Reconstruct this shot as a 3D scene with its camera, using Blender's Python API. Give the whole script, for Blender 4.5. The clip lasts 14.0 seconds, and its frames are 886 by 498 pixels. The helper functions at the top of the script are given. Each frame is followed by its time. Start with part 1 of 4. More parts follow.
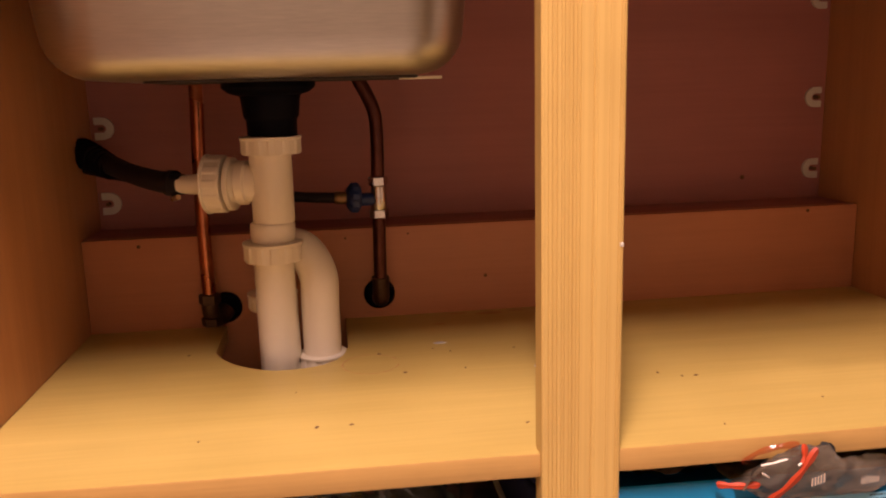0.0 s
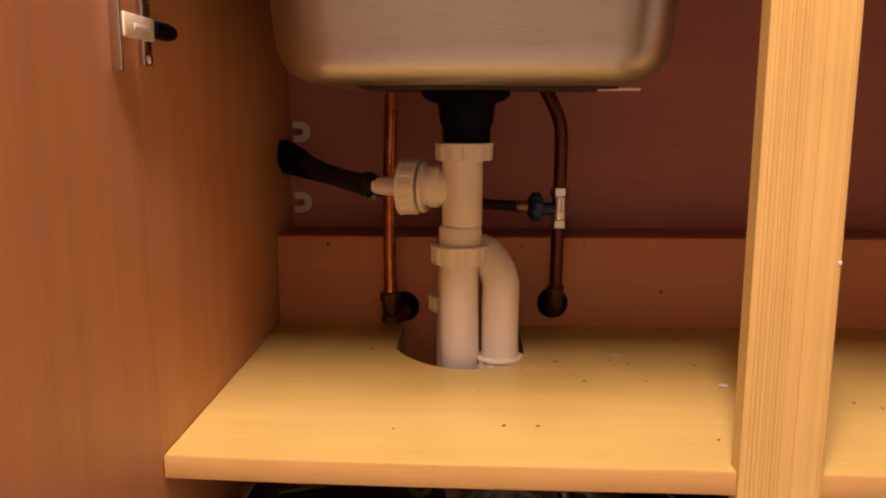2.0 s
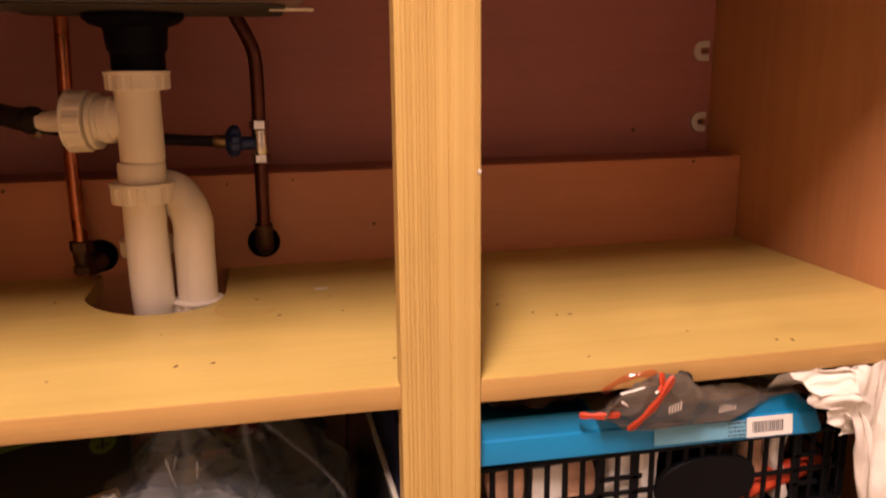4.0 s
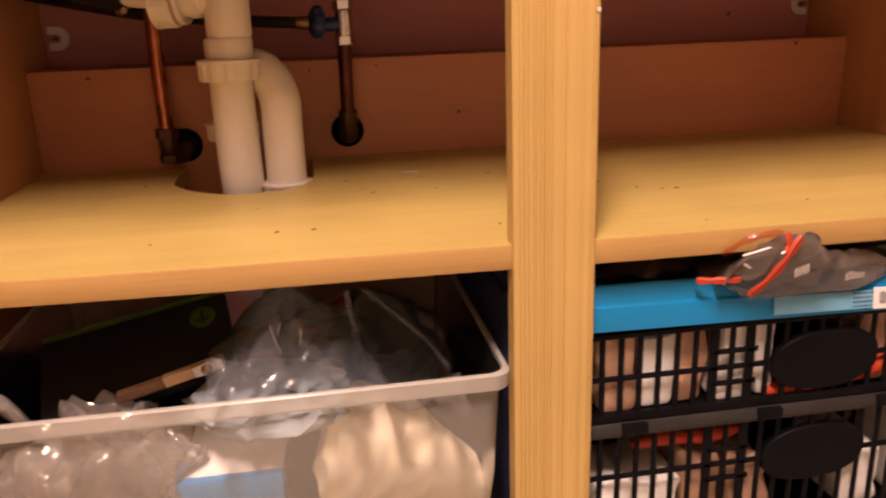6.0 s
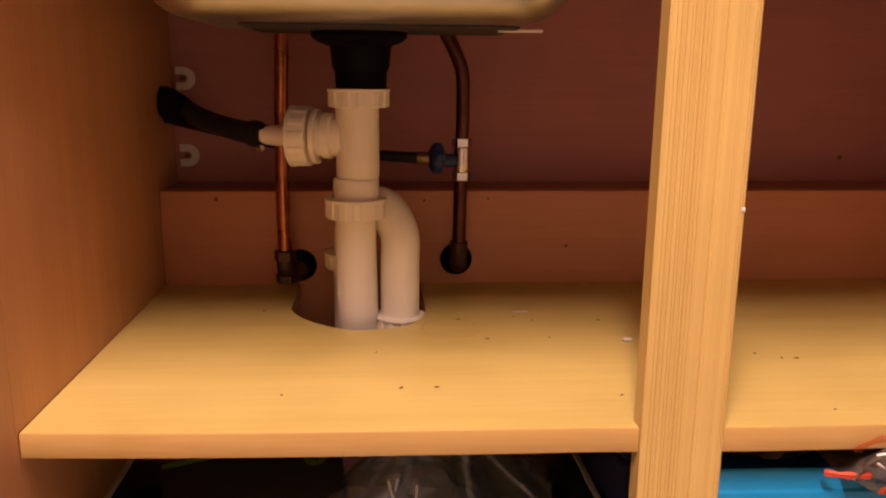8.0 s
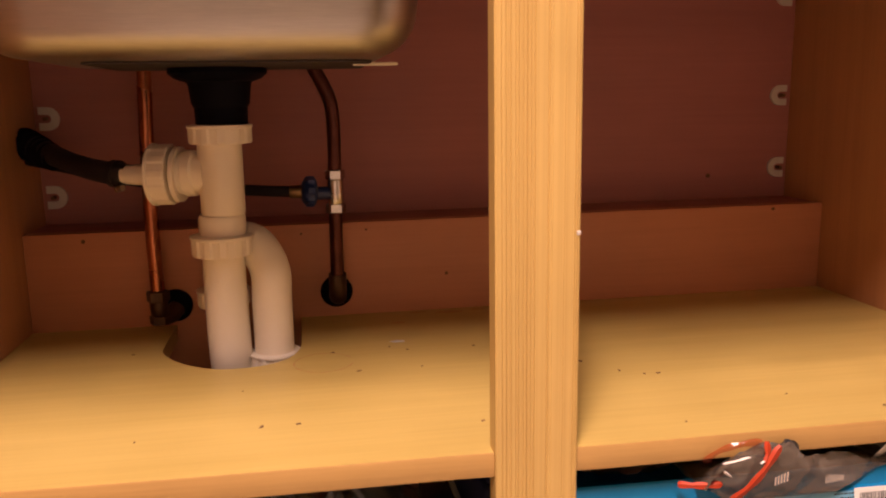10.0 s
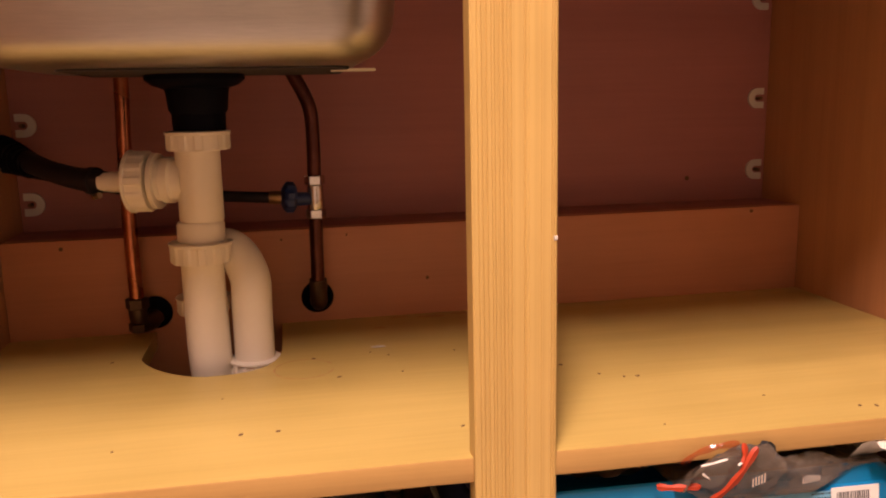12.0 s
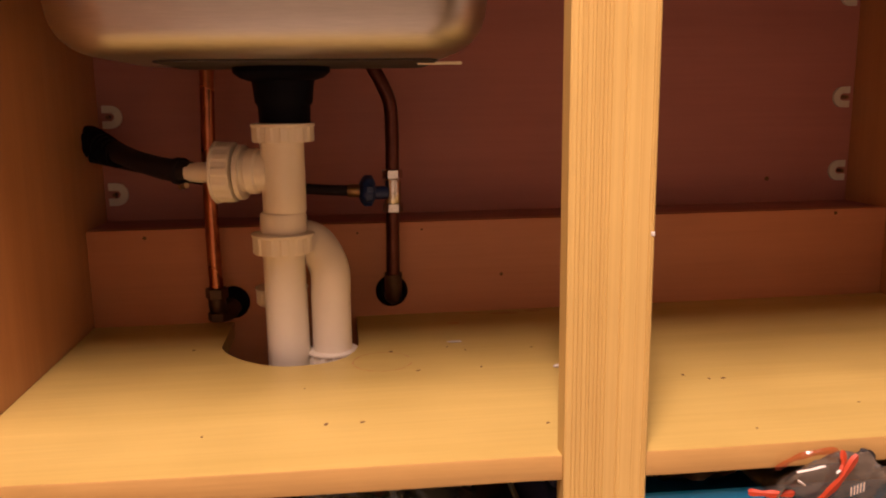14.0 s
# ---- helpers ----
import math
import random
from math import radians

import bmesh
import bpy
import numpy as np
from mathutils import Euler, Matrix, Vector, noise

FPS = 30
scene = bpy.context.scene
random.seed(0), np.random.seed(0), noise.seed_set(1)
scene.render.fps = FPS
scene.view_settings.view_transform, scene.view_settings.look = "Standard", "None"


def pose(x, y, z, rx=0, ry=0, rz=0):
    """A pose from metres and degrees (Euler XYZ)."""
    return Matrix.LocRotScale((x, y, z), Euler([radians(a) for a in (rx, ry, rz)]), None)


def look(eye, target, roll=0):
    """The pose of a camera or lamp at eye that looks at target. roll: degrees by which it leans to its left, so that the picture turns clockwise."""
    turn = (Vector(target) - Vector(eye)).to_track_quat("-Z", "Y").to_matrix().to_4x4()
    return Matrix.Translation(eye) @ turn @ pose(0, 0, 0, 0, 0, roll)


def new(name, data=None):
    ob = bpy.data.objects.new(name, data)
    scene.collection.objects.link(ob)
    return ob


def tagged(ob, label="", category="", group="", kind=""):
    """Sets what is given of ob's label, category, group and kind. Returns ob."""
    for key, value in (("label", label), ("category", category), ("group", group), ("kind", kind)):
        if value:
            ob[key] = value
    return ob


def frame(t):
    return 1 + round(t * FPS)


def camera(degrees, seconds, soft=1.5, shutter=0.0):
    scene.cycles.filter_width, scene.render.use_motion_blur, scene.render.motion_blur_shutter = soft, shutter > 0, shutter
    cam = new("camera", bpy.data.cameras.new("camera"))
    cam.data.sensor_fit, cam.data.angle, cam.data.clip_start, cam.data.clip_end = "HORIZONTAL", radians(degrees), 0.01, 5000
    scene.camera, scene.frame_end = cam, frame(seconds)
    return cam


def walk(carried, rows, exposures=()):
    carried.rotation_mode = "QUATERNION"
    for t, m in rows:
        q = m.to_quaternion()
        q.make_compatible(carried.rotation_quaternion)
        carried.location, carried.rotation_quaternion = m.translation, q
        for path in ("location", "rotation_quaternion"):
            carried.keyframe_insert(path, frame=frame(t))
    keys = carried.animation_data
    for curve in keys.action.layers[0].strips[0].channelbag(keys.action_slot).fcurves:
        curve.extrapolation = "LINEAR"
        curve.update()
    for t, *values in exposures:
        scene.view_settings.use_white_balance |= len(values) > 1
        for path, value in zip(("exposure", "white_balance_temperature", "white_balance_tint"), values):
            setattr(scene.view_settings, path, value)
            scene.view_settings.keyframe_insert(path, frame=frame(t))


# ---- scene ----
cam = camera(58.0, 14.0, 2.0, 0.4)
PATH = [
    (0, (0.288, -0.559, 0.72), (0.554, 1.384, 0.329), -1.5),
    (0.5, (0.264, -0.564, 0.723), (0.509, 1.385, 0.348), -1.2),
    (1, (0.242, -0.572, 0.712), (0.307, 1.399, 0.382), -0.6),
    (1.5, (0.233, -0.571, 0.709), (0.207, 1.396, 0.348), -0.3),
    (2, (0.232, -0.573, 0.712), (0.174, 1.396, 0.37), 0.1),
    (2.5, (0.252, -0.581, 0.722), (0.407, 1.384, 0.382), 1.0),
    (3, (0.333, -0.567, 0.699), (0.685, 1.381, 0.413), -0.3),
    (3.2, (0.341, -0.565, 0.706), (0.76, 1.366, 0.399), -0.1),
    (5.3, (0.342, -0.563, 0.624), (0.735, 1.308, 0.037), -1.3),
    (5.5, (0.331, -0.555, 0.622), (0.716, 1.323, 0.052), -1.5),
    (6, (0.3, -0.545, 0.615), (0.594, 1.345, 0.03), -2.0),
    (6.5, (0.281, -0.538, 0.611), (0.492, 1.349, -0.017), -1.9),
    (7, (0.267, -0.536, 0.615), (0.468, 1.355, -0.005), -1.2),
    (7.5, (0.249, -0.527, 0.66), (0.421, 1.402, 0.16), -0.7),
    (8, (0.25, -0.53, 0.697), (0.404, 1.416, 0.26), 0.6),
    (8.5, (0.266, -0.531, 0.701), (0.428, 1.418, 0.279), 0.1),
    (9, (0.29, -0.535, 0.7), (0.538, 1.411, 0.312), 0.4),
    (9.2, (0.295, -0.537, 0.7), (0.566, 1.41, 0.33), 0.1),
    (11.3, (0.315, -0.538, 0.701), (0.686, 1.391, 0.325), -1.4),
    (11.5, (0.315, -0.538, 0.701), (0.684, 1.391, 0.324), -1.4),
    (12, (0.313, -0.539, 0.703), (0.681, 1.393, 0.337), -1.2),
    (12.5, (0.302, -0.537, 0.703), (0.665, 1.398, 0.35), -0.9),
    (13, (0.295, -0.535, 0.699), (0.62, 1.408, 0.352), -0.7),
    (13.5, (0.289, -0.532, 0.697), (0.567, 1.416, 0.337), -0.9),
    (14, (0.283, -0.531, 0.698), (0.531, 1.42, 0.334), -0.7),
]
walk(cam, [(t, look(eye, target, roll)) for t, eye, target, roll in PATH])


# ---- world and lamps ----
world = bpy.data.worlds.new("dark_room")
scene.world = world
world.use_nodes = True
world.node_tree.nodes["Background"].inputs[0].default_value = (0.9, 0.55, 0.3, 1)
world.node_tree.nodes["Background"].inputs[1].default_value = 0.01
LAMP_AT = (0.10, -0.87, 2.28)
lamp_data = bpy.data.lights.new("ceiling_bulb", "AREA")
lamp_data.shape, lamp_data.size, lamp_data.size_y = "RECTANGLE", 0.18, 0.86
lamp_data.energy, lamp_data.color = 98.0, (1.0, 0.68, 0.61)
lamp = new("ceiling_bulb", lamp_data)
lamp.matrix_world = look(LAMP_AT, (LAMP_AT[0], LAMP_AT[1] + 0.25, 0))


# ---- materials ----
def node_mat(name):
    m = bpy.data.materials.new(name)
    m.use_nodes = True
    nt = m.node_tree
    return m, nt, nt.nodes["Principled BSDF"]


def coords(nt, scale=(1, 1, 1)):
    tc, mp = nt.nodes.new("ShaderNodeTexCoord"), nt.nodes.new("ShaderNodeMapping")
    mp.inputs["Scale"].default_value = scale
    nt.links.new(tc.outputs["Object"], mp.inputs["Vector"])
    return mp.outputs["Vector"]


def noise_tex(nt, vec, scale, detail=4, rough=0.55):
    n = nt.nodes.new("ShaderNodeTexNoise")
    n.inputs["Scale"].default_value, n.inputs["Detail"].default_value, n.inputs["Roughness"].default_value = scale, detail, rough
    nt.links.new(vec, n.inputs["Vector"])
    return n.outputs["Fac"]


def ramp(nt, fac, stops):
    r = nt.nodes.new("ShaderNodeValToRGB")
    el = r.color_ramp.elements
    el[0].position, el[0].color = stops[0][0], (*stops[0][1], 1)
    el[1].position, el[1].color = stops[-1][0], (*stops[-1][1], 1)
    for p, c in stops[1:-1]:
        e = el.new(p)
        e.color = (*c, 1)
    nt.links.new(fac, r.inputs["Fac"])
    return r.outputs["Color"]


def mixed(nt, a, b, fac, mode="MIX"):
    m = nt.nodes.new("ShaderNodeMix")
    m.data_type, m.blend_type = "RGBA", mode
    for sock, v in ((m.inputs[6], a), (m.inputs[7], b), (m.inputs[0], fac)):
        if isinstance(v, (int, float)):
            sock.default_value = v
        elif isinstance(v, tuple):
            sock.default_value = (*v, 1)
        else:
            nt.links.new(v, sock)
    return m.outputs[2]


def bumped(nt, bsdf, fac, strength, distance):
    b = nt.nodes.new("ShaderNodeBump")
    b.inputs["Strength"].default_value, b.inputs["Distance"].default_value = strength, distance
    nt.links.new(fac, b.inputs["Height"])
    nt.links.new(b.outputs["Normal"], bsdf.inputs["Normal"])


def wood(name, light, dark, along, fine=260.0, contrast=0.5, rough=0.42, streak=0.35, stretched=0.035):
    """Veneer with its grain along the axis given."""
    m, nt, b = node_mat(name)
    stretch = [1.0, 1.0, 1.0]
    stretch["xyz".index(along)] = stretched
    vec = coords(nt, stretch)
    grain = noise_tex(nt, vec, fine, 3, 0.6)
    figure = noise_tex(nt, vec, fine / 7, 4, 0.5)
    cloud = noise_tex(nt, coords(nt), 9, 3, 0.6)
    c1 = ramp(nt, grain, [(0.5 - contrast / 2, dark), (0.5 + contrast / 2, light)])
    c2 = ramp(nt, figure, [(0.3, dark), (0.62, light)])
    c = mixed(nt, c1, c2, streak)
    c = mixed(nt, c, ramp(nt, cloud, [(0.3, (0.93, 0.92, 0.91)), (0.7, (1.03, 1.02, 1.01))]), 1.0, "MULTIPLY")
    nt.links.new(c, b.inputs["Base Color"])
    nt.links.new(ramp(nt, cloud, [(0.3, (rough - 0.07,) * 3), (0.7, (rough + 0.1,) * 3)]), b.inputs["Roughness"])
    bumped(nt, b, grain, 0.18, 0.0006)
    return m


def plain(name, colour, rough=0.5, metal=0.0, vary=0.12, scale=40.0, bump=0.1, spec=0.5):
    m, nt, b = node_mat(name)
    n1 = noise_tex(nt, coords(nt), scale, 5, 0.6)
    n2 = noise_tex(nt, coords(nt), scale / 6, 2, 0.5)
    lo, hi = tuple(c * (1 - vary) for c in colour), tuple(min(1, c * (1 + vary)) for c in colour)
    c = mixed(nt, ramp(nt, n1, [(0.3, lo), (0.7, hi)]), ramp(nt, n2, [(0.35, lo), (0.65, hi)]), 0.5)
    nt.links.new(c, b.inputs["Base Color"])
    nt.links.new(ramp(nt, n2, [(0.3, (max(0.02, rough - 0.08),) * 3), (0.7, (rough + 0.08,) * 3)]), b.inputs["Roughness"])
    b.inputs["Metallic"].default_value = metal
    b.inputs["Specular IOR Level"].default_value = spec
    if bump:
        bumped(nt, b, n1, bump, 0.0008)
    return m


def film_mat(name, tint, clear, gloss_rough=0.12, body=(0.7, 0.7, 0.7), body_share=0.15, wrinkle=70.0, depth=0.5, through_share=0.5, ior=1.5):
    """Thin clear or milky plastic: light passes, some scatters, some glints."""
    m = bpy.data.materials.new(name)
    m.use_nodes = True
    nt = m.node_tree
    nt.nodes.remove(nt.nodes["Principled BSDF"])
    out = nt.nodes["Material Output"]
    tr, gl, df, tl = (nt.nodes.new("ShaderNodeBsdf" + k) for k in ("Transparent", "Glossy", "Diffuse", "Translucent"))
    tr.inputs[0].default_value = (*tint, 1)
    gl.inputs["Roughness"].default_value = gloss_rough
    df.inputs[0].default_value = tl.inputs[0].default_value = (*body, 1)
    bp = nt.nodes.new("ShaderNodeBump")
    bp.inputs["Strength"].default_value, bp.inputs["Distance"].default_value = depth, 0.004
    nt.links.new(noise_tex(nt, coords(nt), wrinkle, 3, 0.5), bp.inputs["Height"])
    for s in (gl, df, tl):
        nt.links.new(bp.outputs["Normal"], s.inputs["Normal"])
    def mix(a, b, f):
        x = nt.nodes.new("ShaderNodeMixShader")
        if isinstance(f, float):
            x.inputs[0].default_value = f
        else:
            nt.links.new(f, x.inputs[0])
        nt.links.new(a, x.inputs[1])
        nt.links.new(b, x.inputs[2])
        return x.outputs[0]
    scatter = mix(df.outputs[0], tl.outputs[0], float(through_share))
    base = mix(tr.outputs[0], scatter, float(body_share))
    fr = nt.nodes.new("ShaderNodeFresnel")
    fr.inputs[0].default_value = ior
    nt.links.new(bp.outputs["Normal"], fr.inputs["Normal"])
    base = mix(base, gl.outputs[0], fr.outputs[0])
    nt.links.new(base, out.inputs["Surface"])
    return m


# One veneer; light and shade are in the colours: yellow lit, redder shaded.
BEECH_L, BEECH_D = (0.590, 0.447, 0.142), (0.482, 0.352, 0.101)
M_SHELF = wood("beech_shelf_lit_tone", BEECH_L, BEECH_D, "x", 240, 0.7, 0.40, 0.35)
M_SIDE = wood("beech_side_shade_tone", (0.595, 0.292, 0.130), (0.465, 0.215, 0.092), "z", 260, 0.7, 0.45, 0.4)
M_BACK = wood("beech_back_shade_tone", (0.42, 0.165, 0.150), (0.34, 0.128, 0.118), "x", 200, 0.8, 0.55, 0.35)
M_RAIL = wood("beech_rail_shade_tone", (0.57, 0.252, 0.136), (0.47, 0.198, 0.102), "x", 220, 0.8, 0.48, 0.35)
M_POST = wood("beech_post_lit_tone", (0.67, 0.485, 0.168), (0.49, 0.318, 0.095), "z", 380, 0.62, 0.40, 0.30, 0.0022)
M_EDGE = wood("beech_edge_band", (0.52, 0.325, 0.11), (0.40, 0.24, 0.075), "x", 300, 0.6, 0.40, 0.4)
M_WHITE = plain("white_waste_plastic", (0.80, 0.735, 0.61), 0.34, 0, 0.05, 25, 0.03)
M_WHITE_CLIP = plain("white_clip_plastic", (0.62, 0.58, 0.52), 0.45, 0, 0.05, 60, 0.02)
M_BLACK = plain("black_rubber_plastic", (0.004, 0.004, 0.008), 0.55, 0, 0.2, 60, 0.05, 0.05)
M_CRATE = plain("black_crate_plastic", (0.0042, 0.0042, 0.0052), 0.5, 0, 0.25, 80, 0.06, 0.10)
# Rim of the same black plastic, greyed to paint the light on it.
M_CRATE_RIM = plain("lit_grey_crate_rim", (0.022, 0.020, 0.018), 0.42, 0, 0.4, 60, 0.1, 0.4)
M_COPPER = plain("tarnished_copper", (0.40, 0.145, 0.07), 0.28, 1.0, 0.4, 70, 0.06)
M_COPPER_D = plain("dull_brown_copper", (0.105, 0.042, 0.034), 0.42, 1.0, 0.3, 70, 0.06)
M_BRASS = plain("dull_brass_fitting", (0.30, 0.19, 0.09), 0.45, 1.0, 0.3, 120, 0.12)
M_BRASS_D = plain("dark_brass_fitting", (0.10, 0.062, 0.040), 0.5, 0.9, 0.35, 120, 0.12)
M_CHROME = plain("chromed_valve", (0.62, 0.60, 0.57), 0.24, 1.0, 0.06, 90, 0.03)
M_NICKEL = plain("nickel_hinge_steel", (0.55, 0.53, 0.50), 0.25, 1.0, 0.1, 150, 0.05)
M_CREAM = plain("cream_hinge_cover", (0.82, 0.75, 0.58), 0.3, 0, 0.04, 90, 0.02)
M_BLUE_KNOB = plain("blue_lever_plastic", (0.010, 0.026, 0.11), 0.42, 0, 0.12, 90, 0.03)
M_HOSE = plain("dark_grey_hose", (0.020, 0.017, 0.020), 0.55, 0, 0.2, 60, 0.1, 0.12)
M_TRAY = plain("turquoise_blue_plastic", (0.002, 0.235, 0.54), 0.36, 0, 0.06, 30, 0.02)
M_TRAY.node_tree.nodes["Principled BSDF"].inputs["Subsurface Weight"].default_value = 0.0
M_CLOTH = plain("cream_cotton_cloth", (0.95, 0.87, 0.66), 0.9, 0, 0.06, 300, 0.3, 0.1)
M_CLOTH_W = plain("white_cotton_cloth", (0.84, 0.80, 0.72), 0.9, 0, 0.06, 300, 0.3, 0.1)
M_NAVY = plain("navy_fabric", (0.012, 0.016, 0.045), 0.8, 0, 0.2, 200, 0.2, 0.2)
M_DARKCARD = plain("black_card", (0.012, 0.013, 0.016), 0.5, 0, 0.2, 60, 0.05)
M_PALEBLUE = plain("pale_bluish_cloth", (0.38, 0.46, 0.50), 0.7, 0, 0.25, 60, 0.2)
M_GREEN = plain("green_print", (0.07, 0.13, 0.02), 0.5, 0, 0.1, 60, 0)
M_RED = plain("red_plastic", (0.17, 0.010, 0.009), 0.4, 0, 0.15, 60, 0.05)
M_ORANGE = plain("orange_red_print", (0.50, 0.05, 0.012), 0.55, 0, 0.1, 60, 0.05)
M_BLUEBOX = plain("pale_blue_card", (0.012, 0.34, 0.80), 0.30, 0, 0.08, 60, 0.03)
M_WHITEPK = plain("white_packet", (0.88, 0.85, 0.78), 0.4, 0, 0.15, 55, 0.15)
M_BROWNPK = plain("brown_packet", (0.46, 0.28, 0.18), 0.35, 0, 0.55, 60, 0.2)
M_TANPK = plain("tan_packet", (0.80, 0.58, 0.33), 0.32, 0, 0.22, 45, 0.2)
M_BROWNBAG = plain("dark_brown_plastic", (0.045, 0.024, 0.016), 0.35, 0, 0.3, 60, 0.2)
M_PINE = plain("pale_wood_piece", (0.52, 0.34, 0.17), 0.5, 0, 0.15, 60, 0.1)
# Label white, which also paints glints on the bag and packet films.
M_LABEL_GLINT = plain("white_label_and_glint", (0.82, 0.80, 0.76), 0.5, 0, 0.03, 60, 0)
M_LABEL_BLUE = plain("pale_blue_label_paper", (0.16, 0.42, 0.60), 0.45, 0, 0.04, 60, 0)
M_INK = plain("black_ink", (0.03, 0.03, 0.035), 0.6, 0, 0.05, 60, 0)
M_SPECK = plain("dark_speck", (0.15, 0.08, 0.035), 0.8, 0, 0.2, 200, 0)
M_STAIN2 = plain("faint_brown_stain", (0.50, 0.29, 0.115), 0.5, 0, 0.1, 200, 0)
M_PAD = plain("dark_damping_pad", (0.03, 0.024, 0.022), 0.75, 0, 0.2, 150, 0.2)
# Unseen room surfaces, kept pale to bounce light into the cabinet.
M_PAINT = plain("cream_wall_paint", (0.76, 0.69, 0.58), 0.7, 0, 0.05, 12, 0.05)
M_CEIL = plain("white_ceiling_paint", (0.80, 0.77, 0.70), 0.8, 0, 0.04, 12, 0.05)
M_FLOOR = plain("pale_vinyl_floor", (0.36, 0.31, 0.25), 0.5, 0, 0.15, 18, 0.05)
M_TOP = plain("speckled_worktop_laminate", (0.30, 0.24, 0.19), 0.4, 0, 0.3, 220, 0.03)
M_BAG = film_mat("clear_polythene", (0.95, 0.96, 0.98), 0.8, 0.08, (0.80, 0.90, 1.0), 0.12, 50, 1.0, 0.35, 1.75)
M_BAG_MILK = film_mat("cloudy_polythene", (0.99, 0.985, 0.97), 0.7, 0.11, (1.0, 0.95, 0.86), 0.20, 55, 1.0, 0.2, 2.1)
M_BAG_GREY = film_mat("smoky_packet_film", (0.80, 0.76, 0.72), 0.6, 0.12, (0.34, 0.275, 0.215), 0.42, 60, 1.0, 0.2, 1.9)
M_REDFILM = film_mat("faded_red_film", (0.95, 0.6, 0.5), 0.6, 0.15, (0.55, 0.06, 0.02), 0.24, 60, 0.6, 0.3, 1.4)
M_STREAK = film_mat("pale_film_streak", (0.97, 0.98, 1.0), 0.6, 0.12, (0.72, 0.84, 0.95), 0.17, 60, 0.5, 0.2, 1.5)
M_BOX = film_mat("milky_polypropylene", (1.0, 0.985, 0.95), 0.6, 0.22, (1.0, 0.97, 0.84), 0.24, 40, 0.08, 0.03, 1.14)
M_BOX_RIM = film_mat("milky_polypropylene_rim", (0.9, 0.89, 0.85), 0.4, 0.25, (1.0, 0.98, 0.86), 0.36, 40, 0.08, 0.10, 1.3)


def steel():
    m, nt, b = node_mat("brushed_stainless_steel")
    n = noise_tex(nt, coords(nt, (0.06, 0.06, 1)), 900, 3, 0.6)
    cl = noise_tex(nt, coords(nt), 22, 2, 0.5)
    c = mixed(nt, ramp(nt, n, [(0.3, (0.45, 0.43, 0.40)), (0.7, (0.51, 0.49, 0.45))]),
              ramp(nt, cl, [(0.3, (0.95, 0.94, 0.93)), (0.7, (1.02, 1.02, 1.01))]), 1.0, "MULTIPLY")
    nt.links.new(c, b.inputs["Base Color"])
    b.inputs["Metallic"].default_value = 1.0
    nt.links.new(ramp(nt, cl, [(0.3, (0.34,) * 3), (0.7, (0.40,) * 3)]), b.inputs["Roughness"])
    return m


M_STEEL = steel()
m_glow, nt_glow, b_glow = node_mat("lamp_diffuser_glow")
b_glow.inputs["Emission Color"].default_value = (1.0, 0.72, 0.46, 1)
b_glow.inputs["Emission Strength"].default_value = 6.0


# ---- building helpers ----
def thing(name, label, category, at=(0, 0, 0), group="", kind=""):
    ob = new(name)
    ob.empty_display_size = 0.03
    ob.location = at
    return tagged(ob, label, category, group, kind)


def mesh_from(bm, name, smooth=30):
    bmesh.ops.recalc_face_normals(bm, faces=bm.faces)
    me = bpy.data.meshes.new(name)
    bm.to_mesh(me)
    bm.free()
    if smooth:
        me.set_sharp_from_angle(angle=radians(smooth))
        for p in me.polygons:
            p.use_smooth = True
    return me


def part(name, bm, material, parent, label="", smooth=30):
    """One mesh object in world coordinates, under a thing or a part."""
    me = mesh_from(bm, name, smooth) if isinstance(bm, bmesh.types.BMesh) else bm
    if not me.materials:
        me.materials.append(material)
    ob = new(name, me)
    if parent is not None:
        ob.parent = parent
        ob.matrix_parent_inverse = Matrix.Translation(-parent.location)
    if label:
        ob["label"] = label
    return ob


def solo(name, bm, material, label, category, group="", kind="", smooth=30):
    return tagged(part(name, bm, material, None, "", smooth), label, category, group, kind)


def box(x0, x1, y0, y1, z0, z1, bevel=0.0015, bm=None, seg=2):
    b = bmesh.new()
    bmesh.ops.create_cube(b, size=1)
    bmesh.ops.transform(b, matrix=Matrix.LocRotScale(((x0 + x1) / 2, (y0 + y1) / 2, (z0 + z1) / 2), None, (x1 - x0, y1 - y0, z1 - z0)), verts=b.verts)
    if bevel:
        bmesh.ops.bevel(b, geom=b.edges, offset=bevel, segments=seg, affect="EDGES", profile=0.5)
    return joined(bm, b)


def joined(bm, b):
    if bm is None:
        return b
    tmp = bpy.data.meshes.new("tmp")
    b.to_mesh(tmp)
    b.free()
    bm.from_mesh(tmp)
    bpy.data.meshes.remove(tmp)
    return bm


